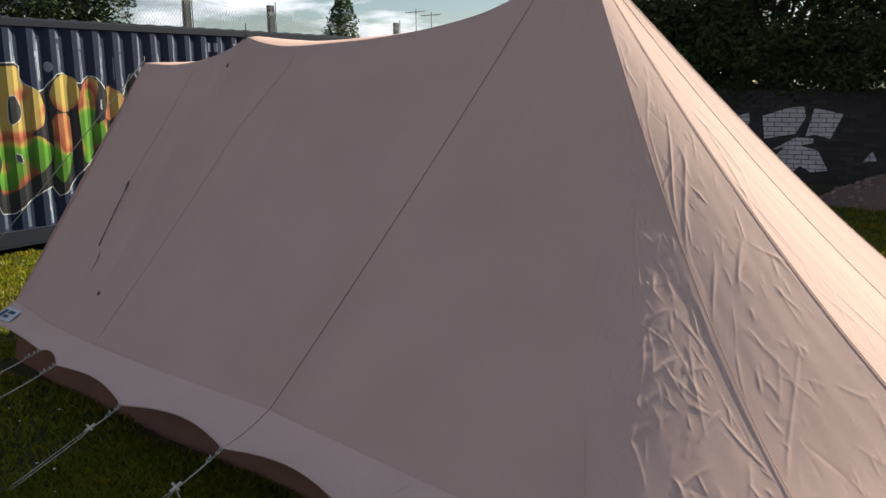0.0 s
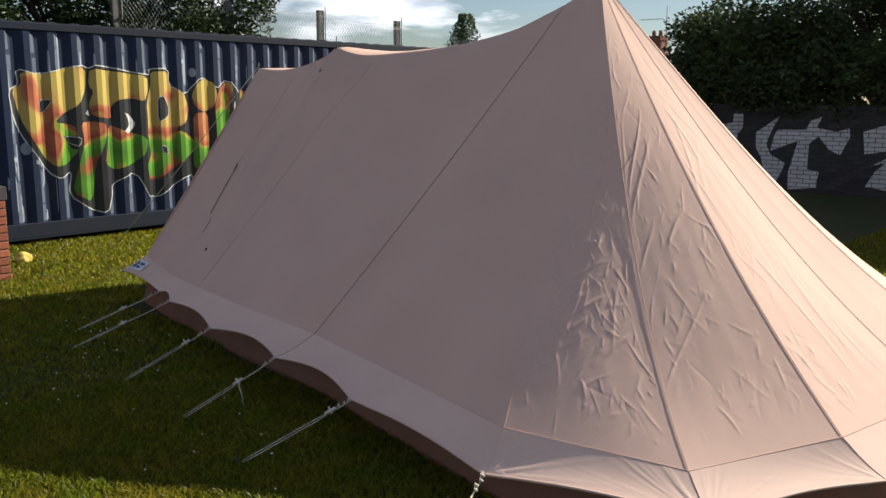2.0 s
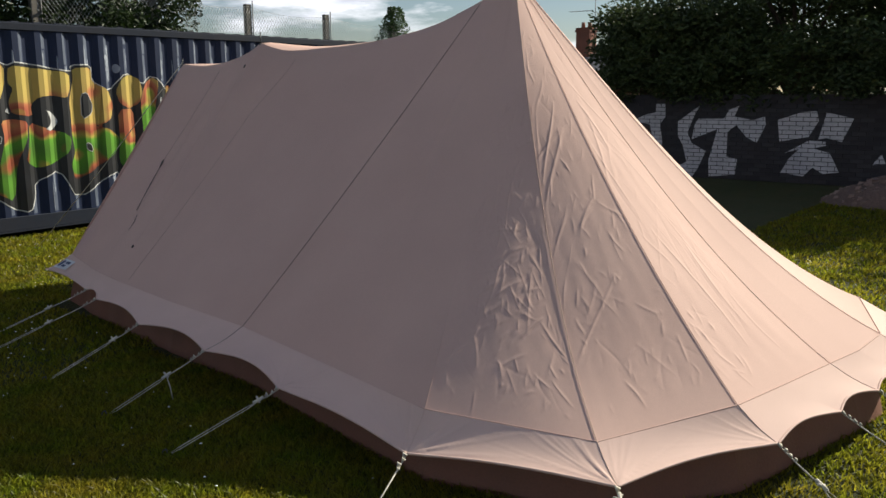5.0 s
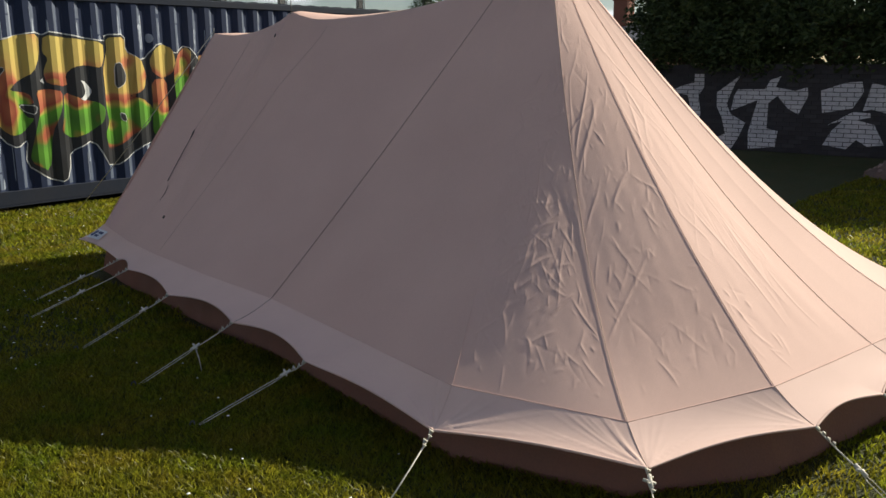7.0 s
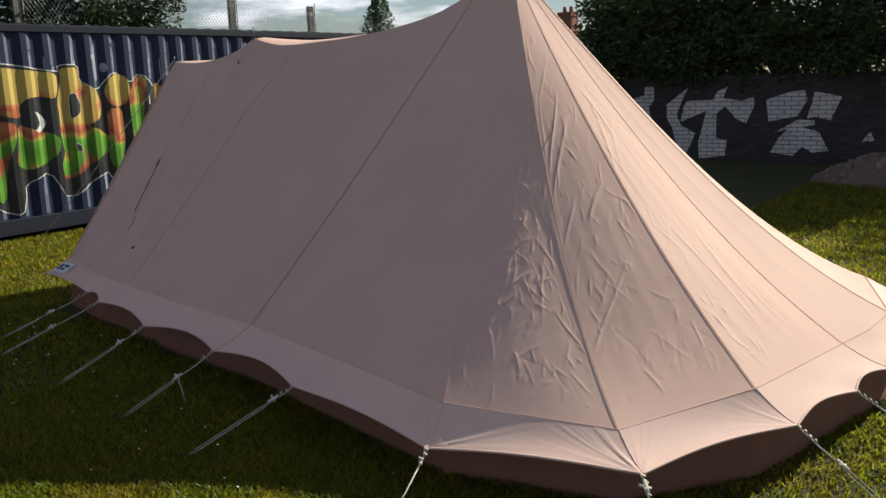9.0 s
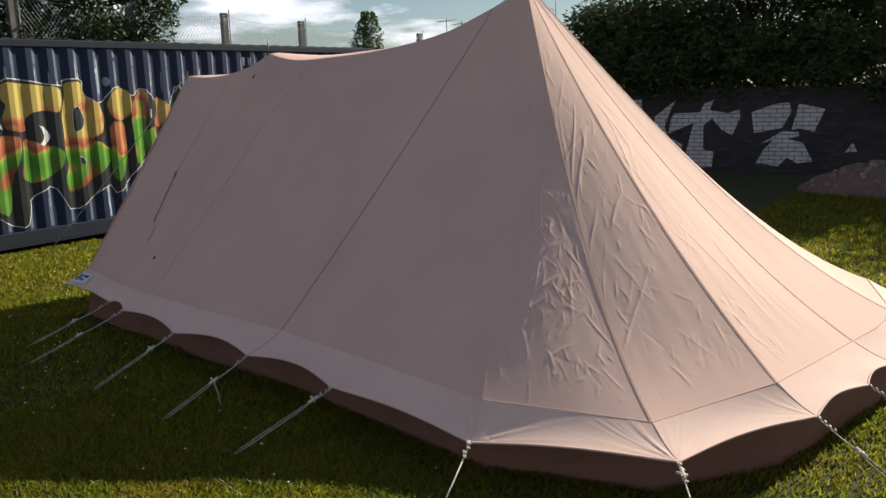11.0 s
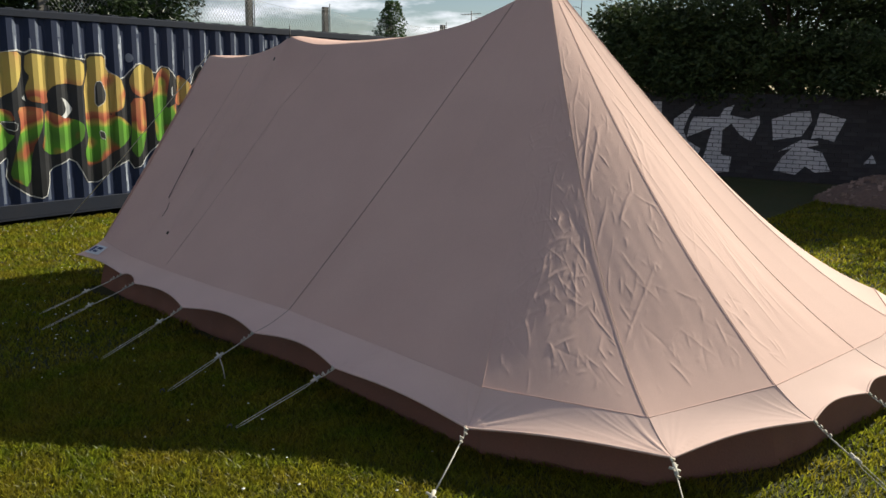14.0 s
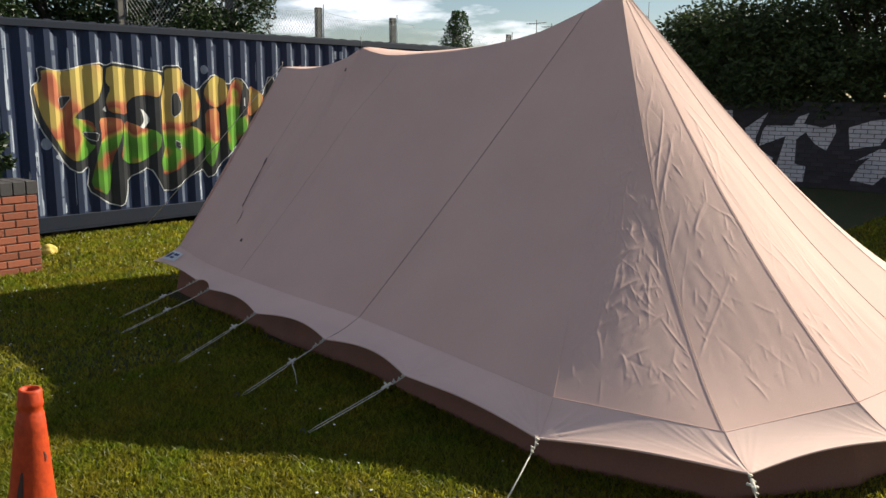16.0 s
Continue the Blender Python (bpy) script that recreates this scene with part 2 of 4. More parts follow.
def many_tubes(name, runs, mat, parent=None, sides=4, label=""):
    verts, faces = [], []
    for points, radius in runs:
        v, f = tube_data(points, radius, sides, len(verts))
        verts += v
        faces += f
    return mesh_object(name, verts, faces, mat, parent, label, smooth=True)


def thing(name, label, category, at=(0, 0, 0), group="", kind=""):
    ob = new(name)
    ob.location = at
    ob.empty_display_size = 0.1
    return tagged(ob, label, category, group, kind)


def clipped(poly, axis, low, high):
    """The polygon between two bounds along one axis."""
    for bound, sign in ((low, 1), (high, -1)):
        out = []
        for i, b in enumerate(poly):
            a = poly[i - 1]
            da, db = sign * (a[axis] - bound), sign * (b[axis] - bound)
            if (da >= 0) != (db >= 0):
                t = da / (da - db)
                out.append((a[0] + t * (b[0] - a[0]), a[1] + t * (b[1] - a[1])))
            if db >= 0:
                out.append(b)
        poly = out
        if len(poly) < 3:
            return []
    return poly


def smooth_outline(poly, rounds=1):
    for _ in range(rounds):
        out = []
        for i, b in enumerate(poly):
            a = poly[i - 1]
            out += [(0.82 * a[0] + 0.18 * b[0], 0.82 * a[1] + 0.18 * b[1]), (0.18 * a[0] + 0.82 * b[0], 0.18 * a[1] + 0.82 * b[1])]
        poly = out
    return poly


def grown(poly, d):
    """The outline moved outward by d."""
    area = sum(poly[i - 1][0] * b[1] - b[0] * poly[i - 1][1] for i, b in enumerate(poly))
    s = 1 if area > 0 else -1
    out = []
    for i, p in enumerate(poly):
        a, c = Vector(poly[i - 1]), Vector(poly[(i + 1) % len(poly)])
        t = c - a
        t = t.normalized() if t.length > 1e-9 else Vector((1, 0))
        out.append((p[0] + s * d * t.y, p[1] - s * d * t.x))
    return out


# ---------------------------------------------------------------- ground
def ground_height(x, y):
    """A nearly level lawn that rises into a low bank at the foot of the brick wall."""
    bank = max(0.0, min(1.0, (y - 14.0) / 1.3))
    return 0.14 * bank * bank * (3 - 2 * bank)


def build_ground():
    xs = [-400, -150, -60, -30] + [-20 + 0.5 * i for i in range(81)] + [30, 60, 150, 400]
    ys = [-400, -150, -60, -30] + [-12 + 0.5 * i for i in range(75)] + [35, 60, 150, 400]
    verts = [(x, y, ground_height(x, y) + 0.012 * noise.noise(Vector((x * 0.6, y * 0.6, 0)))) for y in ys for x in xs]
    w = len(xs)
    faces = [[j * w + i, j * w + i + 1, (j + 1) * w + i + 1, (j + 1) * w + i] for j in range(len(ys) - 1) for i in range(w - 1)]
    return tagged(mesh_object("ground", verts, faces, LAWN, smooth=True), "mown green lawn with moss and worn patches", "ground", kind="structure")


build_ground()


# ---------------------------------------------------------------- brick boundary wall
WALL_Y, WALL_TOP = 15.42, 1.66
WALL_PAINT = {
    "a": [(-5.44, 1.16), (-5.19, 1.28), (-4.97, 1.33), (-4.96, 1.49), (-4.78, 1.49), (-4.77, 1.25), (-4.87, 1.11), (-4.81, 0.75), (-4.91, 0.55), (-4.99, 0.75), (-5.08, 1.1)],
    "b": [(-4.52, 1.16), (-4.11, 1.46), (-4.23, 1.22), (-4.32, 0.97), (-4.24, 0.78), (-3.96, 0.63), (-4.08, 0.34), (-4.2, 0.14), (-4.61, 0.12), (-4.69, 0.24), (-4.32, 0.42), (-4.4, 0.71), (-4.51, 0.9)],
    "c": [(-4.19, 1.12), (-4.13, 1.22), (-3.65, 1.23), (-3.56, 1.39), (-3.38, 1.46), (-3.46, 1.27), (-3.12, 1.21), (-2.92, 1.28), (-2.9, 1.13), (-3.04, 0.81), (-3.23, 0.91), (-3.42, 1.12), (-3.57, 0.99), (-3.57, 0.55), (-3.37, 0.51), (-3.4, 0.23), (-3.88, 0.17), (-3.9, 0.47), (-3.76, 1.04), (-4.24, 0.84)],
    "d": [(-2.7, 1.22), (-2.3, 1.36), (-2.06, 1.38), (-2.02, 1.21), (-2.17, 0.94), (-2.65, 0.85)],
    "e": [(-1.9, 1.36), (-1.47, 1.26), (-1.63, 0.87), (-1.88, 0.93), (-2.01, 0.9)],
    "f": [(-2.55, 0.65), (-2.16, 0.88), (-1.89, 0.87), (-1.88, 0.8), (-2.09, 0.75), (-1.81, 0.68), (-1.64, 0.36), (-1.89, 0.32), (-2.07, 0.42), (-2.22, 0.26), (-2.6, 0.31), (-2.48, 0.55), (-2.31, 0.73)],
    "g": [(-1.14, 0.51), (-1.01, 0.69), (-0.94, 0.54)],
    "h": [(-0.39, 1.3), (0.17, 1.41), (0.11, 1.13), (-0.17, 0.85), (0.02, 0.46), (-0.25, 0.35), (-0.36, 0.8)],
}
wall = tagged(mesh_object("wall_north",
    [(-16, WALL_Y + 0.012, -0.1), (14, WALL_Y + 0.012, -0.1), (14, WALL_Y + 0.23, -0.1), (-16, WALL_Y + 0.23, -0.1),
     (-16, WALL_Y + 0.012, WALL_TOP), (14, WALL_Y + 0.012, WALL_TOP), (14, WALL_Y + 0.23, WALL_TOP), (-16, WALL_Y + 0.23, WALL_TOP)],
    [[0, 1, 5, 4], [1, 2, 6, 5], [2, 3, 7, 6], [3, 0, 4, 7], [4, 5, 6, 7], [0, 3, 2, 1]], W_MORTAR),
    "old brick boundary wall painted black with white graffiti", "wall", kind="structure")
BRICK_L, BRICK_H = 0.225, 0.075


def wall_bricks():
    near, far_v, far_f, paint_v, paint_f = [], [], [], [], []
    rows = int(WALL_TOP / BRICK_H)
    for r in range(rows):
        z0 = r * BRICK_H
        for c in range(int(30 / BRICK_L)):
            x0 = -16 + c * BRICK_L + (BRICK_L / 2 if r % 2 else 0)
            lo, hi = (x0 + 0.005, z0 + 0.005), (x0 + BRICK_L - 0.005, z0 + BRICK_H - 0.005)
            if hi[1] < 0.08:
                continue
            if -4.7 < x0 < -1.4 and 0.10 < z0 < 1.6 and len(near) < 300:
                near.append((x0 + BRICK_L / 2, z0 + BRICK_H / 2))
            else:
                k = len(far_v)
                far_v += [(lo[0], WALL_Y, lo[1]), (hi[0], WALL_Y, lo[1]), (hi[0], WALL_Y, hi[1]), (lo[0], WALL_Y, hi[1]),
                          (lo[0], WALL_Y + 0.02, lo[1]), (hi[0], WALL_Y + 0.02, lo[1]), (hi[0], WALL_Y + 0.02, hi[1]), (lo[0], WALL_Y + 0.02, hi[1])]
                far_f += [[k, k + 1, k + 2, k + 3], [k, k + 4, k + 5, k + 1], [k + 1, k + 5, k + 6, k + 2], [k + 2, k + 6, k + 7, k + 3], [k + 3, k + 7, k + 4, k]]
            for poly in WALL_PAINT.values():
                cut = clipped(clipped(poly, 0, lo[0], hi[0]), 1, lo[1], hi[1])
                if cut:
                    k = len(paint_v)
                    paint_v += [(x, WALL_Y - 0.003, z) for x, z in cut]
                    paint_f.append(list(range(k, k + len(cut))))
    mesh_object("paint", paint_v, paint_f, W_WHITE, wall, "white painted graffiti letters, flaking over the bricks")
    tagged(mesh_object("brick_field", far_v, far_f, W_BRICK_FAR, wall), kind="stuff")
    data = None
    for x, z in near:
        if data is None:
            first = part("brick", a_box((-BRICK_L / 2 + 0.005, -0.03, -BRICK_H / 2 + 0.005), (BRICK_L / 2 - 0.005, 0.0, BRICK_H / 2 - 0.005), 0.003), W_BRICK, wall)
            data, ob = first.data, first
        else:
            ob = new("brick", data)
            ob.parent = wall
        ob.location = (x, WALL_Y + 0.03 + random.uniform(-0.0015, 0.0015), z)


# ---------------------------------------------------------------- shipping container
CX, C_Y0, C_Y1, C_TOP = -8.585, -0.20, 11.99, 2.60
PITCH, DEPTH = 0.2785, 0.036
C_PHASE = 3.70


def corrugation(y):
    """How far the side sheet lies behind its outer face, at a place along it."""
    u = ((y - C_PHASE) / PITCH) % 1.0
    if u < 0.25:
        return 0.0
    if u < 0.49:
        return DEPTH * (u - 0.25) / 0.24
    if u < 0.76:
        return DEPTH
    return DEPTH * (1.0 - u) / 0.24


def corrugation_breaks(y0, y1):
    out = [y0]
    k = math.floor((y0 - C_PHASE) / PITCH)
    while C_PHASE + k * PITCH < y1:
        for u in (0.0, 0.25, 0.49, 0.76):
            y = C_PHASE + (k + u) * PITCH
            if y0 + 1e-4 < y < y1 - 1e-4:
                out.append(y)
        k += 1
    return out + [y1]


def on_sheet(poly, lift):
    """A painted shape folded over the corrugated sheet."""
    verts, faces = [], []
    ys = [p[0] for p in poly]
    br = corrugation_breaks(min(ys) - 0.01, max(ys) + 0.01)
    for a, b in zip(br[:-1], br[1:]):
        cut = clipped(poly, 0, a, b)
        if cut:
            k = len(verts)
            for y, z in cut:
                yy = min(max(y, a + 1e-5), b - 1e-5)
                verts.append((CX - corrugation(yy) + lift, y, z))
            faces.append(list(range(k, k + len(cut))))
    return verts, faces


LETTERS = [
    [(4.09, 1.85), (4.2, 1.89), (4.2, 2.04), (4.48, 2.01), (4.73, 2.1), (4.98, 2.11), (4.96, 1.84), (4.86, 1.66), (4.62, 1.53), (4.55, 1.45), (4.78, 1.42), (4.83, 1.28), (4.64, 1.29), (4.67, 1.26), (4.74, 1.13), (4.82, 1.11), (4.68, 0.95), (4.53, 0.92), (4.42, 1.02), (4.26, 1.28), (4.15, 1.55)],
    [(4.86, 1.44), (5.03, 1.46), (5.2, 1.42), (5.17, 1.21), (5.03, 0.93), (4.96, 0.45), (4.72, 0.59), (4.8, 0.9), (4.9, 1.22)],
    [(5.03, 2.1), (5.31, 2.07), (5.79, 2.02), (5.79, 1.83), (5.72, 1.7), (5.54, 1.74), (5.36, 1.72), (5.26, 1.62), (5.27, 1.48), (5.02, 1.52), (4.99, 1.66), (5.06, 1.82), (5.0, 1.9)],
    [(5.22, 1.42), (5.44, 1.32), (5.63, 1.28), (5.74, 1.2), (5.7, 1.03), (5.53, 0.91), (5.28, 0.84), (5.13, 0.93), (5.19, 1.13)],
    [(5.83, 2.08), (6.09, 2.09), (6.09, 1.9), (6.29, 1.81), (6.37, 1.62), (6.33, 1.44), (6.21, 1.37), (6.09, 1.34), (6.29, 1.29), (6.43, 1.18), (6.39, 1.0), (6.19, 0.87), (5.98, 0.75), (5.75, 0.64), (5.7, 0.86), (5.79, 1.02), (5.75, 1.2), (5.76, 1.49), (5.75, 1.66), (5.83, 1.91)],
    [(6.43, 1.54), (6.66, 1.56), (6.67, 1.17), (6.63, 0.94), (6.49, 0.72), (6.4, 0.86), (6.43, 1.18)],
    [(6.42, 1.78), (6.49, 1.94), (6.62, 2.01), (6.76, 1.95), (6.8, 1.79), (6.75, 1.62), (6.59, 1.55), (6.46, 1.62)],
    [(6.82, 1.84), (6.98, 1.98), (7.06, 1.91), (7.01, 1.62), (6.98, 1.39), (7.15, 1.48), (7.14, 1.29), (6.97, 1.11), (6.85, 0.93), (6.78, 0.98), (6.77, 1.39), (6.76, 1.62)],
    [(7.19, 1.89), (7.42, 1.73), (7.39, 1.61), (7.21, 1.43), (7.12, 1.48), (7.19, 1.66)],
]
OUTLINE = [(4.05, 1.82), (4.18, 1.89), (4.16, 2.07), (4.39, 2.0), (4.92, 2.13), (5.02, 2.09), (5.11, 2.14), (5.82, 2.02), (5.82, 2.11),
           (6.09, 2.12), (6.08, 1.92), (6.32, 1.77), (6.58, 2.04), (6.8, 1.86), (6.99, 2.0), (7.22, 1.77), (7.42, 1.71), (7.57, 2.05),
           (7.7, 1.78), (7.12, 1.15), (6.78, 0.9), (6.46, 0.57), (6.34, 0.75), (5.76, 0.4), (5.56, 0.82), (5.22, 0.67), (5.21, 0.5),
           (5.13, 0.31), (4.92, 0.38), (4.68, 0.57), (4.73, 0.87), (4.58, 0.78), (4.46, 0.85), (4.2, 1.25), (4.09, 1.51)]
HOLES = [[(4.39, 1.71), (4.54, 1.72), (4.41, 1.55)], [(4.65, 1.28), (4.86, 1.26), (4.83, 1.16), (4.72, 1.2)],
         [(5.91, 1.75), (5.99, 1.77), (6.07, 1.62), (6.05, 1.51), (5.9, 1.43)], [(5.93, 1.13), (6.0, 1.1), (6.02, 1.01), (5.94, 1.04)]]
GLINTS = [[(5.41, 1.57), (5.51, 1.55), (5.61, 1.41), (5.49, 1.28), (5.39, 1.32), (5.49, 1.4), (5.46, 1.5)], [(4.92, 1.55), (4.98, 1.62), (5.0, 1.5)],
          [(4.39, 1.6), (4.41, 1.6), (4.42, 1.56)], [(7.06, 1.7), (7.1, 1.72), (7.1, 1.55), (7.05, 1.58)]]


def container():
    c = thing("shipping_container", "dark blue corrugated steel shipping container with bright spray-painted graffiti", "shipping container", (CX, 5.9, 0))
    off = Matrix.Translation((-CX, -5.9, 0))

    def add(name, bm, mat, label=""):
        bm.transform(off)
        return part(name, bm, mat, c, label)

    def add_raw(name, v, f, mat, label=""):
        return mesh_object(name, [(x - CX, y - 5.9, z) for x, y, z in v], f, mat, c, label)

    br = corrugation_breaks(C_Y0 + 0.16, C_Y1 - 0.16)
    v, f = [], []
    for back in (0.0, -0.004):
        for y in br:
            x = CX - corrugation(y) + back
            v += [(x, y, 0.27), (x, y, C_TOP - 0.085)]
    n = len(br)
    for i in range(n - 1):
        a = 2 * i
        f.append([a, a + 2, a + 3, a + 1])
        b = 2 * n + 2 * i
        f.append([b, b + 1, b + 3, b + 2])
    sheet = add_raw("side_panel", v, f, STEEL_BLUE, "dark blue corrugated sheet, scuffed and painted lighter along the ribs")
    # pale wear along the rib flanks, mostly sun-facing ones to imitate sunlit strips
    wv, wf = [], []
    rnd = random.Random(5)
    k0 = math.floor((C_Y0 - C_PHASE) / PITCH)
    for k in range(k0 + 2, int(k0 + (C_Y1 - C_Y0) / PITCH) - 1):
        for _ in range(11):
            y = C_PHASE + (k + rnd.choice((0.22, 0.27, 0.33, 0.38, 0.43, 0.92))) * PITCH
            z0 = rnd.uniform(0.28, 2.1)
            h = rnd.uniform(0.06, 0.5)
            w = rnd.uniform(0.008, 0.03)
            q, r = on_sheet(smooth_outline([(y, z0), (y + w, z0 + 0.02), (y + w * 0.9, z0 + h), (y + w * 0.3, z0 + h + 0.03)]), 0.0015)
            wf += [[i + len(wv) for i in face] for face in r]
            wv += q
    tagged(mesh_object("scuff", [(x - CX, y - 5.9, z) for x, y, z in wv], wf, WORN, sheet, "pale worn streaks, mostly on sun-facing flanks to paint in sunlight"), kind="stuff")
    # lighter strips up each sun-facing flank, sunlight painted into the colour
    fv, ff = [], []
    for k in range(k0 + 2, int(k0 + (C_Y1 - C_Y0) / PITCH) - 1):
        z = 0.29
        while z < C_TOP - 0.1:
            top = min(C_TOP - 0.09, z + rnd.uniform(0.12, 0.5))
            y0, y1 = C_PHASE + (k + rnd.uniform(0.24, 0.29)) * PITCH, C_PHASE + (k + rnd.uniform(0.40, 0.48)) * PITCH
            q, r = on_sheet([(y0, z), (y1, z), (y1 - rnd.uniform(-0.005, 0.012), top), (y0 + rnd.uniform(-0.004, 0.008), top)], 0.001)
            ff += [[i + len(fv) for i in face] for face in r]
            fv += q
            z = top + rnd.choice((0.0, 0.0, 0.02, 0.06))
    tagged(mesh_object("faded_strip", [(x - CX, y - 5.9, z) for x, y, z in fv], ff, FLANK_LIGHT, sheet, "lighter blue strips on sun-facing rib flanks, painted-in sunlight"), kind="stuff")
    outer = smooth_outline(OUTLINE)
    for name, polys, lift, mat, label in (
            ("graffiti_outline", [grown(outer, 0.014)], 0.003, P_WHITE, "thin white sprayed outline"),
            ("graffiti_shadow", [outer], 0.005, P_BLACK, "black sprayed letter shadow"),
            ("graffiti_letter", [smooth_outline(p) for p in LETTERS], 0.007, P_FILL, "letter sprayed in yellow, orange, red and green"),
            ("graffiti_glint", [grown(smooth_outline(p), -0.012) for p in GLINTS], 0.009, P_WHITE, "white sprayed glint between the letters"),
            ("graffiti_edge", [grown(smooth_outline(p), 0.008) for p in HOLES], 0.009, P_WHITE, "white edge of a letter hole"),
            ("graffiti_hole", [smooth_outline(p) for p in HOLES], 0.011, P_BLACK, "black letter hole")):
        for p in polys:
            q, r = on_sheet(p, lift)
            me = mesh_object(name, [(x - CX, y - 5.9, z) for x, y, z in q], r, mat, sheet, label).data
            bm = bmesh.new()
            bm.from_mesh(me)
            bmesh.ops.remove_doubles(bm, verts=bm.verts, dist=0.0006)
            bm.to_mesh(me)
            bm.free()
    # round sprayed rings left of the letters
    for y, z, r in ((4.20, 1.15, 0.06), (4.15, 1.36, 0.022), (4.07, 1.03, 0.025), (4.32, 0.99, 0.025), (6.44, 2.08, 0.05), (6.30, 2.22, 0.03)):
        q, s = on_sheet([(y + r * math.cos(a * 0.5236), z + r * 1.2 * math.sin(a * 0.5236)) for a in range(12)], 0.0035)
        mesh_object("graffiti_dot", [(x - CX, y - 5.9, z) for x, y, z in q], s, WORN, sheet, "pale sprayed dot")
    add("top_rail", box(a_box((CX - 0.06, C_Y0, C_TOP - 0.085), (CX + 0.012, C_Y1, C_TOP), 0.006), (CX - 0.05, C_Y0, C_TOP - 0.01), (CX - 0.02, C_Y1, C_TOP + 0.012)), STEEL_DARK, "dark steel top rail")
    add("bottom_rail", box(a_box((CX - 0.05, C_Y0 + 0.16, 0.10), (CX + 0.012, C_Y1 - 0.16, 0.27), 0.006), (CX - 0.03, C_Y0 + 0.16, 0.085), (CX + 0.03, C_Y1 - 0.16, 0.10)), STEEL_DARK, "dark blue steel bottom rail")
    for y in (C_Y0, C_Y1 - 0.16):
        add("corner_post", a_box((CX - 0.16, y, 0.17), (CX + 0.005, y + 0.16, C_TOP - 0.1), 0.008), STEEL_DARK)
        for z in (0.05, C_TOP - 0.115):
            add("corner_casting", a_box((CX - 0.165, y - 0.004, z), (CX + 0.016, y + 0.164, z + 0.118), 0.01), STEEL_DARK)
    # roof with its pressed waves, seen as small bumps above the rail
    bm = a_box((CX - 2.40, C_Y0 + 0.02, C_TOP - 0.05), (CX - 0.055, C_Y1 - 0.02, C_TOP - 0.005))
    k = C_Y0 + 0.3
    while k < C_Y1 - 0.3:
        box(bm, (CX - 2.3, k, C_TOP - 0.01), (CX - 0.03, k + 0.11, C_TOP + 0.022), 0.01)
        k += PITCH
    add("roof", bm, STEEL_DARK, "pressed steel roof")
    add("back_wall", a_box((CX - 2.438, C_Y0 + 0.02, 0.1), (CX - 2.40, C_Y1 - 0.02, C_TOP)), STEEL_BLUE)
    for y in (C_Y0 + 0.02, C_Y1 - 0.06):
        add("end_wall", a_box((CX - 2.40, y, 0.1), (CX - 0.165, y + 0.04, C_TOP - 0.06)), STEEL_BLUE)
    add("floor_pan", a_box((CX - 2.40, C_Y0 + 0.06, 0.13), (CX - 0.06, C_Y1 - 0.07, 0.2)), STEEL_DARK)
    for y in (C_Y0 + 0.05, 4.2, 7.6, C_Y1 - 0.35):
        add("sleeper", a_box((CX - 2.3, y, -0.01), (CX - 0.05, y + 0.22, 0.096), 0.006), BARK, "dark timber block under the container")
    # plain bars for the painted identification mark
    for i, (y, w) in enumerate(((8.86, 0.05), (8.95, 0.05), (9.30, 0.03), (9.62, 0.05))):
        q, s = on_sheet([(y, 2.30), (y + w, 2.30), (y + w, 2.42), (y, 2.42)], 0.003)
        mesh_object("marking", [(x - CX, y - 5.9, z) for x, y, z in q], s, WORN, sheet, "small pale painted bar")
    return c


container()


# ---------------------------------------------------------------- the tent
APEX, MID, END = Vector((-1.40, 5.10, 2.530)), Vector((-3.97, 5.02, 2.185)), Vector((-5.08, 5.0, 2.025))
RIDGE = [(-5.08, 2.025), (-4.79, 2.004), (-4.54, 2.018), (-4.29, 2.062), (-4.09, 2.122), (-3.97, 2.185), (-3.84, 2.142), (-3.62, 2.106), (-3.24, 2.112),
         (-2.86, 2.130), (-2.46, 2.172), (-2.08, 2.242), (-1.83, 2.326), (-1.58, 2.425), (-1.40, 2.530)]


def ridge(x):
    xs = [p[0] for p in RIDGE]
    i = max(0, min(len(xs) - 2, int(np.searchsorted(xs, x)) - 1))
    (x0, z0), (x1, z1) = RIDGE[i], RIDGE[i + 1]

    def slope(k):
        if k in (0, 5, len(xs) - 1):
            return None
        return (RIDGE[k + 1][1] - RIDGE[k - 1][1]) / (RIDGE[k + 1][0] - RIDGE[k - 1][0])

    flat = (z1 - z0) / (x1 - x0)
    m0, m1 = slope(i), slope(i + 1)
    m0 = flat if m0 is None else m0
    m1 = flat if m1 is None else m1
    t, h = (x - x0) / (x1 - x0), x1 - x0
    z = (2 * t**3 - 3 * t**2 + 1) * z0 + (t**3 - 2 * t**2 + t) * h * m0 + (3 * t**2 - 2 * t**3) * z1 + (t**3 - t**2) * h * m1
    y = float(np.interp(x, [END.x, MID.x, APEX.x], [END.y, MID.y, APEX.y]))
    return Vector((x, y, z))


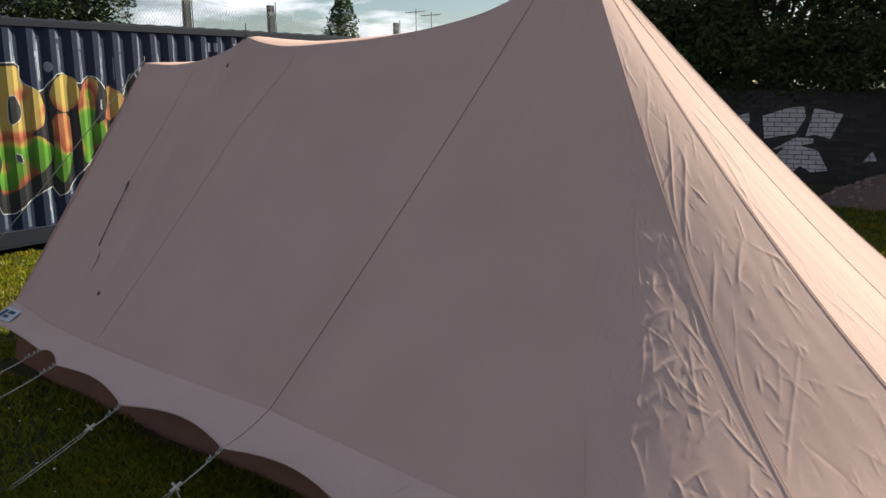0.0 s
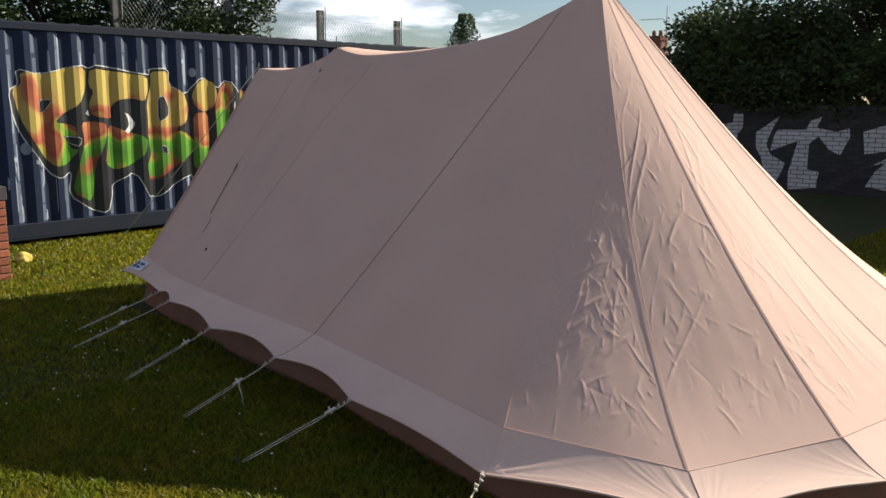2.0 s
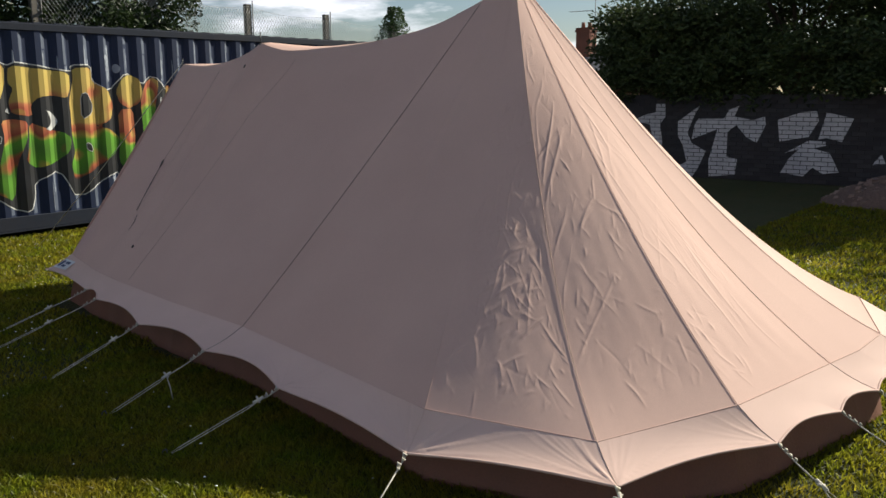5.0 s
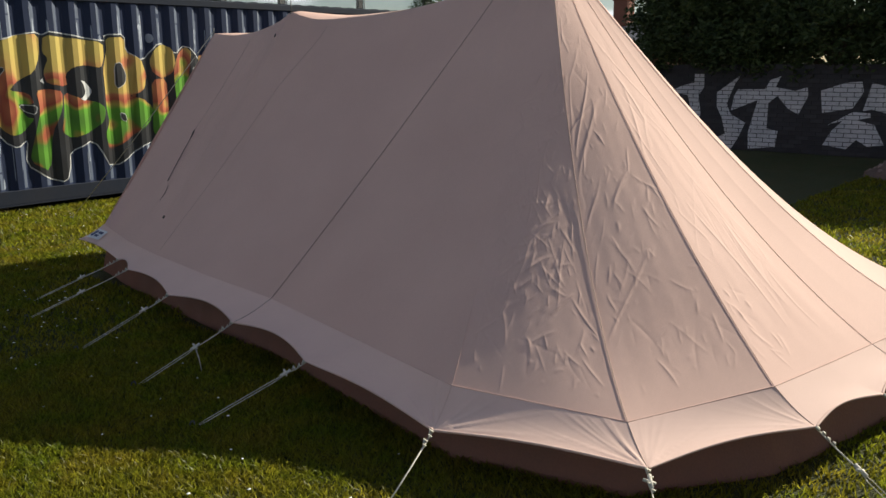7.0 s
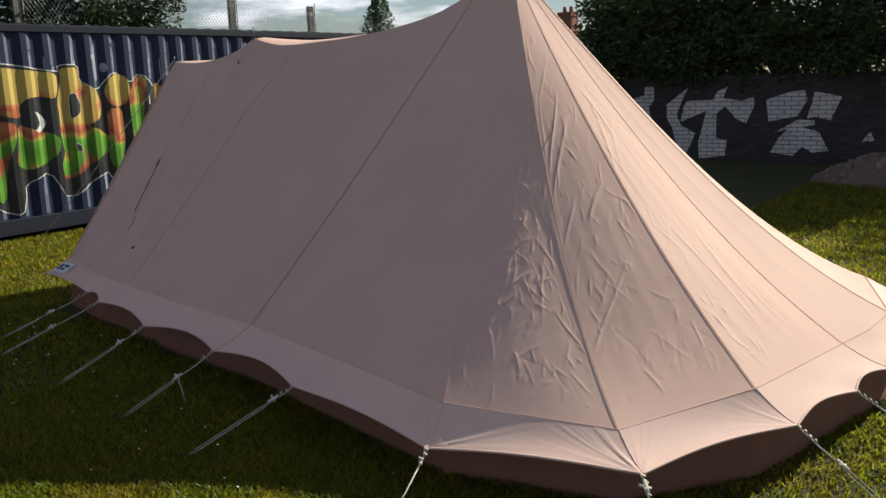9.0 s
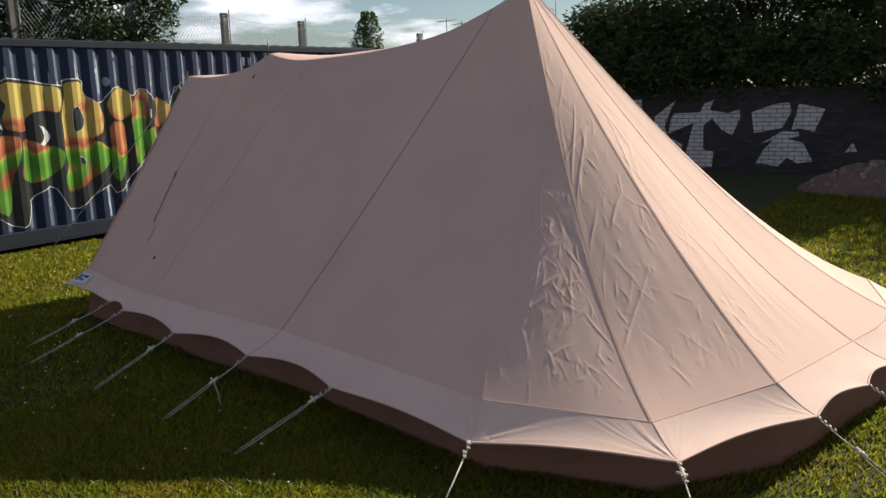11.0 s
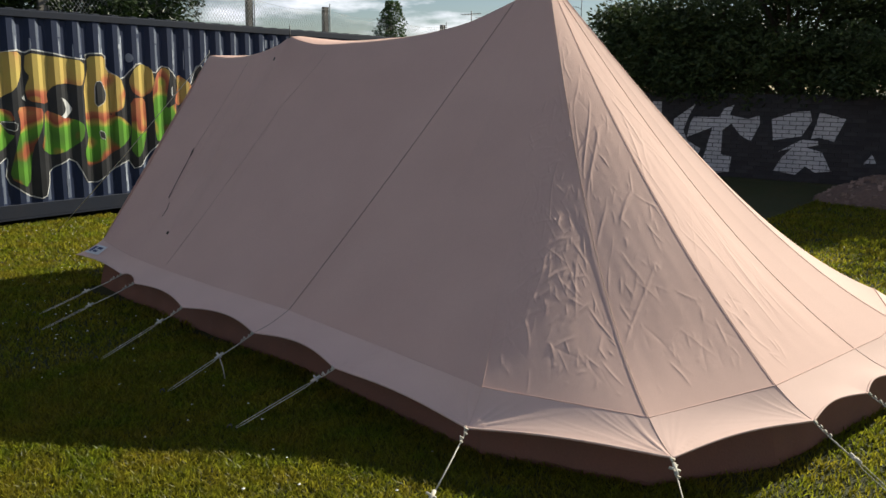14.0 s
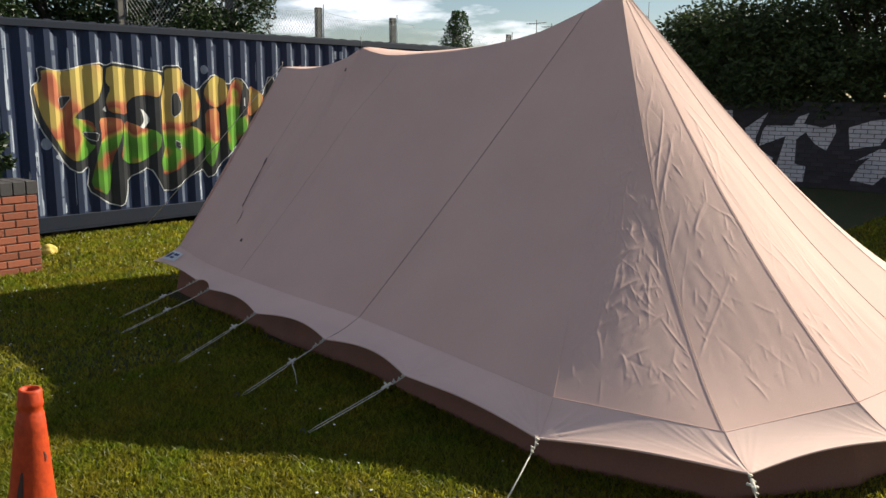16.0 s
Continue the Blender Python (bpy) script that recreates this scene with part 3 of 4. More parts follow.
# ribs of the near side, from the open end round to the round end:
# place of the top along the ridge, shoulder, eave, hollow of the cloth between ridge and shoulder, hem seam there
RIBS = [
    (-5.08, (-4.97, 3.69, 0.41), (-5.20, 3.57, 0.27), 0.04),
    (-4.45, (-4.35, 3.55, 0.37), (-4.256, 3.408, 0.25), 0.06),
    (-3.98, (-3.86, 3.46, 0.36), (-3.908, 3.287, 0.25), 0.06),
    (-2.90, (-3.00, 3.33, 0.355), (-3.03, 3.08, 0.25), 0.05),
    (-1.66, (-2.16, 3.25, 0.345), (-2.185, 2.98, 0.25), 0.03),
    (-1.42, (-1.30, 3.06, 0.345), (-1.33, 2.81, 0.25), 0.06),
    (-1.40, (-0.40, 2.87, 0.338), (-0.355, 2.685, 0.197), 0.127),
    (-1.40, (0.38, 3.05, 0.32), (0.57, 2.86, 0.25), 0.03),
    (-1.40, (0.767, 3.612, 0.40), (0.95, 3.60, 0.27), 0.15),
    (-1.40, (0.86, 4.00, 0.41), (1.08, 4.10, 0.29), 0.155),
    (-1.40, (0.95, 4.40, 0.42), (1.16, 4.48, 0.30), 0.14),
    (-1.40, (1.02, 4.68, 0.43), (1.23, 4.84, 0.30), 0.12),
    (-1.40, (1.06, 4.98, 0.455), (1.28, 5.14, 0.30), 0.11),
    (-1.40, (0.84, 5.48, 0.525), (1.22, 5.64, 0.33), 0.11),
    (-1.40, (0.50, 5.95, 0.47), (0.75, 6.25, 0.28), 0.14),
    (-1.40, (0.00, 6.40, 0.38), (0.15, 6.70, 0.26), 0.23),
    (-1.40, (-0.45, 6.80, 0.36), (-0.45, 7.05, 0.25), 0.12),
    (-1.66, (-2.20, 6.75, 0.36), (-2.20, 7.00, 0.25), 0.05),
    (-3.98, (-3.90, 6.62, 0.36), (-3.92, 6.86, 0.25), 0.05),
    (-5.08, (-4.97, 6.38, 0.40), (-5.20, 6.55, 0.27), 0.04),
]
# the corner seam of the round end bows a little to one side; the cloth of that end hangs in low down
SAG = {6: 0.005, 7: 0.155, 9: 0.02, 10: 0.045, 11: 0.07, 12: 0.095, 13: 0.115, 14: 0.11}
RIBS = [r + ((-0.03, -0.02, 0.0) if k == 7 else (0.0, 0.0, 0.0), SAG.get(k, 0.0)) for k, r in enumerate(RIBS)]


def between(ribs, u, n):
    """The value n of a row of ribs, u from the first to the last."""
    w = u * (len(ribs) - 1)
    k = min(int(w), len(ribs) - 2)
    w -= k
    a, b = ribs[k][n], ribs[k + 1][n]
    return Vector(a).lerp(Vector(b), w) if isinstance(a, tuple) else a + (b - a) * w


def canvas_point(ribs, u, s, dip=0.010, skew=0.0):
    """A place on the cloth over a row of ribs: u along it, s from the ridge down to the shoulder."""
    top = ridge(between(ribs, u, 0))
    low = between(ribs, u, 1)
    p = top.lerp(low, s)
    p += between(ribs, u, 4) * (4 * s * (1 - s))
    p.z -= between(ribs, u, 3) * 4 * s * (1 - s) * (0.9 + 0.15 * s)
    p.z -= between(ribs, u, 5) * 6.75 * s * s * (1 - s)
    # taut over the ribs, dipping a little between them, or bellied outward where dip is negative
    across = (1 - skew) * math.sin(math.pi * u) + skew * 6.75 * u * (1 - u) ** 2
    p.z -= dip * across * math.sin(math.pi * (s if dip > 0 else s**1.56))
    return p


def fold_lines(seed, count, u0, u1, s0, s1, length, slant, height):
    """Random straight folds on a panel: start and end in metres across and down it, height and half width."""
    rnd = random.Random(seed)
    out = []
    for _ in range(count):
        u, s = rnd.uniform(u0, u1), s0 + (s1 - s0) * rnd.random() ** 0.8
        a = radians(slant + rnd.gauss(0, 19))
        l = length * rnd.uniform(0.35, 1.5)
        out.append((u, s, math.sin(a) * l, math.cos(a) * l, height * rnd.uniform(0.4, 1.3) * rnd.choice((1, 1, 1, -0.4)), rnd.uniform(0.0045, 0.0095)))
    return out


def cloth(ribs, nu, ns, tent, folds=(), soft=0.0, dip=0.010, skew=0.0):
    pts = np.array([[tuple(canvas_point(ribs, i / nu, j / ns, dip, skew)) for i in range(nu + 1)] for j in range(ns + 1)])
    if folds or soft:
        du = np.gradient(pts, axis=1)
        dv = np.gradient(pts, axis=0)
        du[0], dv[0] = du[1], dv[1]
        nrm = np.cross(dv, du)
        nrm /= np.linalg.norm(nrm, axis=2, keepdims=True) + 1e-9
        nrm *= np.sign(nrm[:, :, 2:3])
        uu, ss = np.meshgrid(np.linspace(0, 1, nu + 1), np.linspace(0, 1, ns + 1))
        tall = np.linalg.norm(pts[-1, nu // 2] - pts[0, nu // 2])
        wide = np.linalg.norm(np.diff(pts, axis=1), axis=2).sum(1)[:, None]
        X, Y = (uu - 0.5) * wide, ss * tall
        lift = np.zeros_like(X)
        for u, s, dx, dy, high, half in folds:
            x0, y0 = (u - 0.5) * np.interp(s, ss[:, 0], wide[:, 0]), s * tall
            ln = math.hypot(dx, dy)
            t = np.clip(((X - x0) * dx + (Y - y0) * dy) / ln**2, 0, 1)
            bow = 0.04 * ln * np.sin(t * 3.1 + u * 9)
            d = np.abs((X - x0 - t * dx) * dy / ln - (Y - y0 - t * dy) * dx / ln + bow)
            away = np.hypot(X - x0 - t * dx, Y - y0 - t * dy)
            d = np.where((t > 0) & (t < 1), d, np.maximum(d, away))
            lift += high * np.exp(-(d / half) ** 1.4) * np.sin(np.pi * np.clip(t, 0.02, 0.98)) ** 0.5
        if soft:
            flat = np.array([noise.noise(Vector((x * 9, y * 5, ribs[0][1][0]))) + 0.5 * noise.noise(Vector((x * 23, y * 14, 2))) for x, y in zip(X.ravel(), Y.ravel())]).reshape(X.shape)
            pull = np.sin(uu * 34 + 1.5 * np.sin(ss * 4)) * np.clip((ss - 0.25) / 0.4, 0, 1) * 0.6
            lift += soft * (flat + pull) * np.clip((ss - 0.1) / 0.3, 0, 1)
        lift *= np.clip(10 * uu, 0, 1) * np.clip(14 * (1 - uu), 0, 1) * np.clip(12 * (1 - ss) + 0.1, 0, 1)
        pts = pts + nrm * lift[:, :, None]
    w = nu + 1
    faces = [[j * w + i, (j + 1) * w + i, (j + 1) * w + i + 1, j * w + i + 1] for j in range(ns) for i in range(nu)]
    return mesh_object("roof_panel", pts.reshape(-1, 3), faces, CANVAS, tent, smooth=True)


def hem_point(a, b, u, s, scallop):
    low, eave = Vector(a[1]).lerp(Vector(b[1]), u), Vector(a[2]).lerp(Vector(b[2]), u)
    p = low.lerp(eave, s * (1 - scallop * math.sin(math.pi * u)))
    p.z -= 0.012 * math.sin(math.pi * s) - 0.004 * math.sin(math.pi * u) * s
    return p


def hem(a, b, scallop, tent, wrinkle=0.0):
    nu, ns = (120, 24) if wrinkle else (40, 10)
    verts, faces = [], []
    rnd = random.Random(int(100 * abs(a[2][0])))
    # fans of small folds that run out from the two corners
    fans = [(c, rnd.uniform(0.1, 1.4), rnd.uniform(0.5, 1.0)) for c in (0, 1) for _ in range(13)]
    for j in range(ns + 1):
        for i in range(nu + 1):
            u, s = i / nu, j / ns
            p = hem_point(a, b, u, s, scallop)
            if wrinkle:
                for c, ang, amp in fans:
                    x, y = (u if c == 0 else 1 - u) * 0.9, (1 - s) * 0.3
                    r = math.hypot(x, y)
                    off = math.atan2(y, x) - ang
                    p.z += wrinkle * amp * math.exp(-(off * r / 0.006) ** 2) * math.exp(-r * 3.6) * min(1, r * 14)
            p.z += 0.003
            verts.append(p)
    w = nu + 1
    for j in range(ns):
        for i in range(nu):
            faces.append([j * w + i, (j + 1) * w + i, (j + 1) * w + i + 1, j * w + i + 1])
    ob = mesh_object("valance", verts, faces, HEM, tent, smooth=True)
    tube("hem_cord", [verts[ns * w + i] for i in range(w)], 0.006, HEM, ob, 6)
    return ob


def guy_rope(tent, eave, peg, runner_at, doubled=True, tail=False):
    """A guy line from the eave ring to its peg, with a wooden-shaped runner and, below it, a doubled line."""
    e, g = Vector(eave), Vector(peg)
    r = e.lerp(g, runner_at)
    side = (g - e).cross(Vector((0, 0, 1))).normalized()
    rope = tube("guy_rope", [e, e.lerp(r, 0.5) - Vector((0, 0, 0.003)), r], 0.0034, ROPE, tent, 6, "off-white cord")
    if doubled:
        for k in (-1, 1):
            tube("strand", [r, r.lerp(g, 0.15) + side * 0.013 * k, r.lerp(g, 0.92) + side * 0.013 * k, g + side * 0.006 * k], 0.0023, ROPE, rope, 5)
    else:
        tube("strand", [r, g], 0.0032, ROPE, rope, 5)
    way = (g - e).normalized()
    # the ring and knot at the eave
    knots = [(e + way * t + Vector((0, 0, 0.004)) + side * 0.004 * k, q) for t, q, k in ((0.012, 0.011, 1), (0.04, 0.009, -1), (0.07, 0.010, 1), (0.095, 0.008, -1))]
    many_tubes("knot", [([c - side * q, c + side * q * 0.6 + Vector((0, 0, q)), c + way * q], q * 0.6) for c, q in knots], ROPE, rope, 5)
    many_tubes("runner", [([r - way * 0.03 + Vector((0, 0, 0.006)), r + way * 0.03 + Vector((0, 0, 0.006))], 0.009),
                          ([r - side * 0.02, r + side * 0.028 + Vector((0, 0, 0.016))], 0.006)], ROPE, rope, 6, "small cord runner and knot")
    if tail:
        tube("loose_end", [r, r + Vector((0.03, 0, -0.06)), r + Vector((0.035, 0.01, -0.14))], 0.0035, ROPE, rope, 5)
    return rope


def tent_peg(at, way):
    p = Vector(at)
    t = thing("tent_peg", "thin bent steel tent peg pushed into the lawn", "tent peg", (p.x, p.y, 0), "tent pegs")
    tube("shaft", [(0, 0, -0.12), (-way.x * 0.02, -way.y * 0.02, 0.02), (-way.x * 0.028, -way.y * 0.028, 0.045)], 0.004, POLE, t, 6)
    tube("hook", [(-way.x * 0.028, -way.y * 0.028, 0.045), (-way.x * 0.045, -way.y * 0.045, 0.04), (-way.x * 0.05, -way.y * 0.05, 0.022)], 0.004, POLE, t, 6)


def build_tent():
    tent = thing("tent", "large beige canvas ridge tent with scalloped valance and brown walls", "tent")
    last = len(RIBS) - 1
    broad0 = [(0.62, 0.03, -0.05, 2.1, 0.010, 0.035), (0.80, 0.02, -0.02, 1.9, -0.012, 0.05), (0.45, 0.3, -0.05, 1.2, -0.008, 0.04), (0.93, 0.0, 0.0, 1.6, 0.012, 0.04)]
    broad2 = [(0.06, 0.02, 0.08, 1.8, 0.012, 0.05), (0.16, 0.03, 0.10, 1.7, -0.010, 0.05), (0.30, 0.1, 0.05, 1.3, 0.006, 0.05), (0.62, 0.86, 0.9, 0.10, 0.007, 0.02)]
    broad4 = [(0.45, 0.2, 0.05, 1.9, -0.006, 0.07), (0.75, 0.3, 0.02, 1.7, 0.005, 0.06)]
    folds6 = fold_lines(11, 90, 0.03, 0.99, 0.30, 0.95, 0.16, -24, 0.0019) + fold_lines(12, 26, 0.05, 0.9, 0.40, 0.85, 0.40, -34, 0.0022) + fold_lines(13, 170, 0.05, 0.99, 0.28, 0.96, 0.07, -5, 0.0014) + fold_lines(14, 50, 0.02, 0.9, 0.5, 0.9, 0.13, 18, 0.0012)
    folds7 = fold_lines(21, 42, 0.06, 0.92, 0.15, 0.92, 0.18, -10, 0.0018) + fold_lines(22, 16, 0.05, 0.8, 0.12, 0.75, 0.5, -30, 0.0028) + fold_lines(23, 130, 0.04, 0.95, 0.12, 0.95, 0.07, -6, 0.0009) + fold_lines(24, 14, 0.1, 0.9, 0.3, 0.85, 0.25, 15, 0.0014)
    folds8 = fold_lines(31, 12, 0.03, 0.45, 0.12, 0.65, 0.7, -4, 0.0034) + fold_lines(32, 22, 0.03, 0.32, 0.80, 0.95, 0.10, 5, 0.0028) + fold_lines(33, 10, 0.4, 0.75, 0.4, 0.8, 0.6, -3, 0.0022) + fold_lines(34, 60, 0.05, 0.95, 0.2, 0.9, 0.12, -8, 0.0010)
    for first, end, nu, ns, folds, soft in ((0, 2, 90, 90, broad0, 0.0), (2, 4, 110, 90, broad2, 0.0), (4, 6, 110, 100, broad4, 0.0), (6, 7, 240, 480, folds6, 0.0004),
                                            (7, 8, 190, 440, folds7, 0.0004), (8, 10, 200, 360, folds8, 0.0006), (10, 12, 60, 120, (), 0.0),
                                            (12, 14, 40, 60, (), 0.0), (14, 16, 30, 40, (), 0.0), (16, 17, 30, 40, (), 0.0), (17, 18, 40, 40, (), 0.0), (18, 19, 20, 40, (), 0.0)):
        cloth(RIBS[first:end + 1], nu, ns, tent, folds, soft, *{6: (-0.033, 0.47), 7: (-0.012, 0.0), 8: (-0.02, 0.0)}.get(first, (0.010, 0.0)))
    for k in range(last):
        scallop = {0: 0.12, 1: 0.20, 2: 0.20, 3: 0.24, 4: 0.24, 5: 0.10, 6: 0.08, 7: 0.13}.get(k, 0.17)
        hem(RIBS[k], RIBS[k + 1], scallop, tent, {4: 0.002, 5: 0.0075, 6: 0.0032, 7: 0.0025}.get(k, 0.0))
    # rounded top of the cloth along the ridge, which catches the sun
    verts, faces = [], []
    n = 90
    for i in range(n + 1):
        x = END.x + (APEX.x - 0.28 - END.x) * i / n
        t = (x - MID.x) / (APEX.x - 0.28 - MID.x) if x > MID.x else (MID.x - x) / (MID.x - END.x)
        w = (0.52 if x > MID.x else 0.30) * max(0.0, math.sin(math.pi * min(1.0, t) ** 0.8)) ** 0.7 + 0.004
        e = ridge(x)
        verts += [e + Vector((0, -0.004, -0.006)), e + Vector((0, w * 0.12, w * 0.02)), e + Vector((0, w * 0.55, w * 0.078)), e + Vector((0, w, w * 0.125)), e + Vector((0, w * 1.25 + 0.02, w * 0.05 - 0.05))]
    for i in range(n):
        for k in range(4):
            faces.append([5 * i + k, 5 * i + k + 1, 5 * i + k + 6, 5 * i + k + 5])
    mesh_object("ridge_cap", verts, faces, CANVAS, tent, "sunlit rounded ridge of the cloth", smooth=True)
    # seams
    for k in (4, 6, 7, 8, 10, 12):
        a = RIBS[k]
        line = [canvas_point([a, a], 0, s / 40) + Vector((0.001, -0.002, 0.002)) for s in range(34 if k == 6 else 0, 41)]
        line += [hem_point(a, a, 0, s / 8, 0) + Vector((0, 0, 0.004)) for s in range(1, 9)]
        tube("seam", line, {4: 0.0026, 7: 0.0014, 6: 0.0008}.get(k, 0.0014), SEAM if k in (4, 7) else CANVAS, tent, 5, "stitched seam")
    # stitched edge between roof and valance
    line = []
    for k in range(last):
        for i in range(20):
            line.append(Vector(RIBS[k][1]).lerp(Vector(RIBS[k + 1][1]), i / 20) + Vector((0, 0, 0.002)))
    tube("valance_seam", line, 0.003, CANVAS, tent, 5)
    # open end: a hanging canvas wall
    low_a, low_b = Vector(RIBS[0][1]), Vector(RIBS[-1][1])
    verts, faces = [], []
    for j in range(21):
        for i in range(25):
            u = i / 24
            top = END.lerp(low_a if u < 0.5 else low_b, abs(2 * u - 1))
            base = Vector((-5.02, low_a.y + 0.1 + (low_b.y - low_a.y - 0.2) * u, 0.02))
            p = top.lerp(base, j / 20)
            p.x += 0.03 * math.sin(u * 40) * (j / 20)
            verts.append(p)
    for j in range(20):
        for i in range(24):
            faces.append([j * 25 + i, j * 25 + i + 1, (j + 1) * 25 + i + 1, (j + 1) * 25 + i])
    mesh_object("end_wall", verts, faces, CANVAS, tent, smooth=True)
    # low brown walls, set in under the shoulder
    foot, inward = [], []
    for k in range(len(RIBS)):
        b = Vector(RIBS[k][1])
        c = Vector((-1.40 if b.x > -1.40 else max(b.x, -4.9), 4.9, 0))
        inward.append((Vector((c.x, c.y, b.z)) - b).normalized())
        foot.append(b + inward[-1] * 0.05)
    for k in range(len(foot) - 1):
        a, b = foot[k], foot[k + 1]
        if (b - a).length < 0.02:
            continue
        verts, faces = [], []
        n = 14
        for i in range(n + 1):
            p = a.lerp(b, i / n)
            out = 0.012 * noise.noise(Vector((p.x * 5, p.y * 5, 0)))
            for z, o in ((p.z - 0.02, 0.0), (0.22, 0.035), (0.10, 0.075), (0.012, 0.095)):
                q = p - inward[k].lerp(inward[k + 1], i / n) * (o + out)
                verts.append(Vector((q.x, q.y, z)))
        for i in range(n):
            for j in range(3):
                faces.append([i * 4 + j, i * 4 + j + 1, i * 4 + j + 5, i * 4 + j + 4])
        mesh_object("groundsheet_wall", verts, faces, BROWN, tent, "low brown groundsheet wall", smooth=True)
    # inner groundsheet, unseen, coloured near-black so that the inside stays in shade
    mesh_object("groundsheet", [Vector((p.x, p.y, 0.014)) for p in foot], [list(range(len(foot)))], DARKSHEET, tent, "groundsheet floor coloured near-black to keep the inside dark")
    # poles, whose spikes show above the cloth
    for p in (APEX, MID, END):
        pole = tube("pole", [(p.x, p.y, 0), (p.x, p.y, p.z - 0.01)], 0.016, POLE, tent, 8)
        tube("spike", [(p.x, p.y, p.z - 0.02), (p.x, p.y, p.z + (0.09 if p is MID else 0.05))], 0.005, POLE, pole, 6)
    # weather stain and zip line near the open end, and small marks
    def mark(name, spots, k, radius, label):
        tube(name, [canvas_point(RIBS[k:k + 2], u, s) + Vector((0, -0.003, 0.003)) for u, s in spots], radius, STAIN, tent, 5, label)
    mark("tie_slit", [(0.84, 0.465), (0.85, 0.48), (0.87, 0.51)], 0, [0.003, 0.008, 0.003], "dark worn slit in the cloth")
    mark("stain", [(0.87, 0.51), (0.90, 0.58), (0.94, 0.65), (0.985, 0.71)], 0, [0.002, 0.004, 0.003, 0.004], "faint dark drip stain")
    mark("stain", [(0.10, 0.73), (0.15, 0.76), (0.15, 0.80)], 1, [0.002, 0.003, 0.001], "faint dark drip stain")
    mark("spot", [(0.65, 0.855), (0.655, 0.865)], 1, 0.008, "small dark spot")
    mark("spot", [(0.85, 0.075), (0.86, 0.088)], 1, 0.008, "small dark spot")
    for k, way in ((0, ((0.96, 0.04), (0.95, 0.12), (0.90, 0.30), (0.85, 0.46))), (2, ((0.46, 0.03), (0.45, 0.08), (0.30, 0.28), (0.25, 0.48), (0.18, 0.75), (0.12, 0.98)))):
        tube("seam", [canvas_point(RIBS[k:k + 2], u, q) + Vector((0, -0.001, 0.001)) for u, q in way], 0.0010, SEAM, tent, 5, "faint stitched seam")
    # maker's label on the far corner of the valance
    a, b = RIBS[0], RIBS[1]
    lab = [hem_point(a, b, u, s, 0.12) + Vector((0, -0.003, 0.012)) for u, s in ((0.07, 0.25), (0.34, 0.2), (0.34, 0.75), (0.07, 0.8))]
    lb = mesh_object("label", lab, [[0, 3, 2, 1]], LABEL_WHITE, tent, "small white printed label")
    c0, c1, c3 = lab[0], lab[1], lab[3]
    for u0, u1, s0, s1 in ((0.1, 0.35, 0.2, 0.8), (0.45, 0.9, 0.2, 0.42), (0.45, 0.8, 0.55, 0.75)):
        q = [c0 + (c1 - c0) * u + (c3 - c0) * s + Vector((0, -0.002, 0.004)) for u, s in ((u0, s0), (u1, s0), (u1, s1), (u0, s1))]
        mesh_object("print", q, [[0, 3, 2, 1]], LABEL_INK, lb)
    return tent


tent = build_tent()
# eave point, peg, runner place, doubled, loose tail
ROPES = [
    (1, (-4.44, 2.80, 0.02), 0.45, True, False), (2, (-4.03, 2.60, 0.02), 0.50, True, False), (3, (-3.10, 2.49, 0.02), 0.30, True, False),
    (4, (-2.27, 2.40, 0.02), 0.42, True, True), (5, (-1.55, 2.30, 0.02), 0.20, True, False), (6, (-0.25, 2.24, 0.02), 0.88, False, False),
    (7, (0.80, 2.58, 0.02), 0.14, False, False), (8, (1.43, 3.43, 0.02), 0.42, True, False), (9, (1.62, 4.08, 0.02), 0.42, True, False),
    (10, (1.66, 4.60, 0.02), 0.14, True, False), (11, (1.72, 5.00, 0.02), 0.4, True, False), (12, (1.78, 5.35, 0.02), 0.4, True, False)]
for k, g, at, doubled, tail in ROPES:
    guy_rope(tent, RIBS[k][2], g, at, doubled, tail)
    tent_peg(g, (Vector(RIBS[k][2]) - Vector(g)).normalized())
for k in (13, 14, 15, 16, 17, 18):
    e = Vector(RIBS[k][2])
    away = (e - Vector(RIBS[k][1]))
    away = Vector((away.x, away.y, 0)).normalized()
    g = e + away * 0.75
    g.z = 0.02
    guy_rope(tent, e, g, 0.4)
    tent_peg(g, -away)
# long storm lines from the open end
for g in ((-7.55, 4.65, 0.03), (-7.5, 6.2, 0.03)):
    tube("storm_line", [END + Vector((0, 0, 0.02)), END.lerp(Vector(g), 0.5) - Vector((0, 0, 0.02)), g], 0.004, ROPE, tent, 5, "long pale storm line")
    tent_peg(g, (END - Vector(g)).normalized())


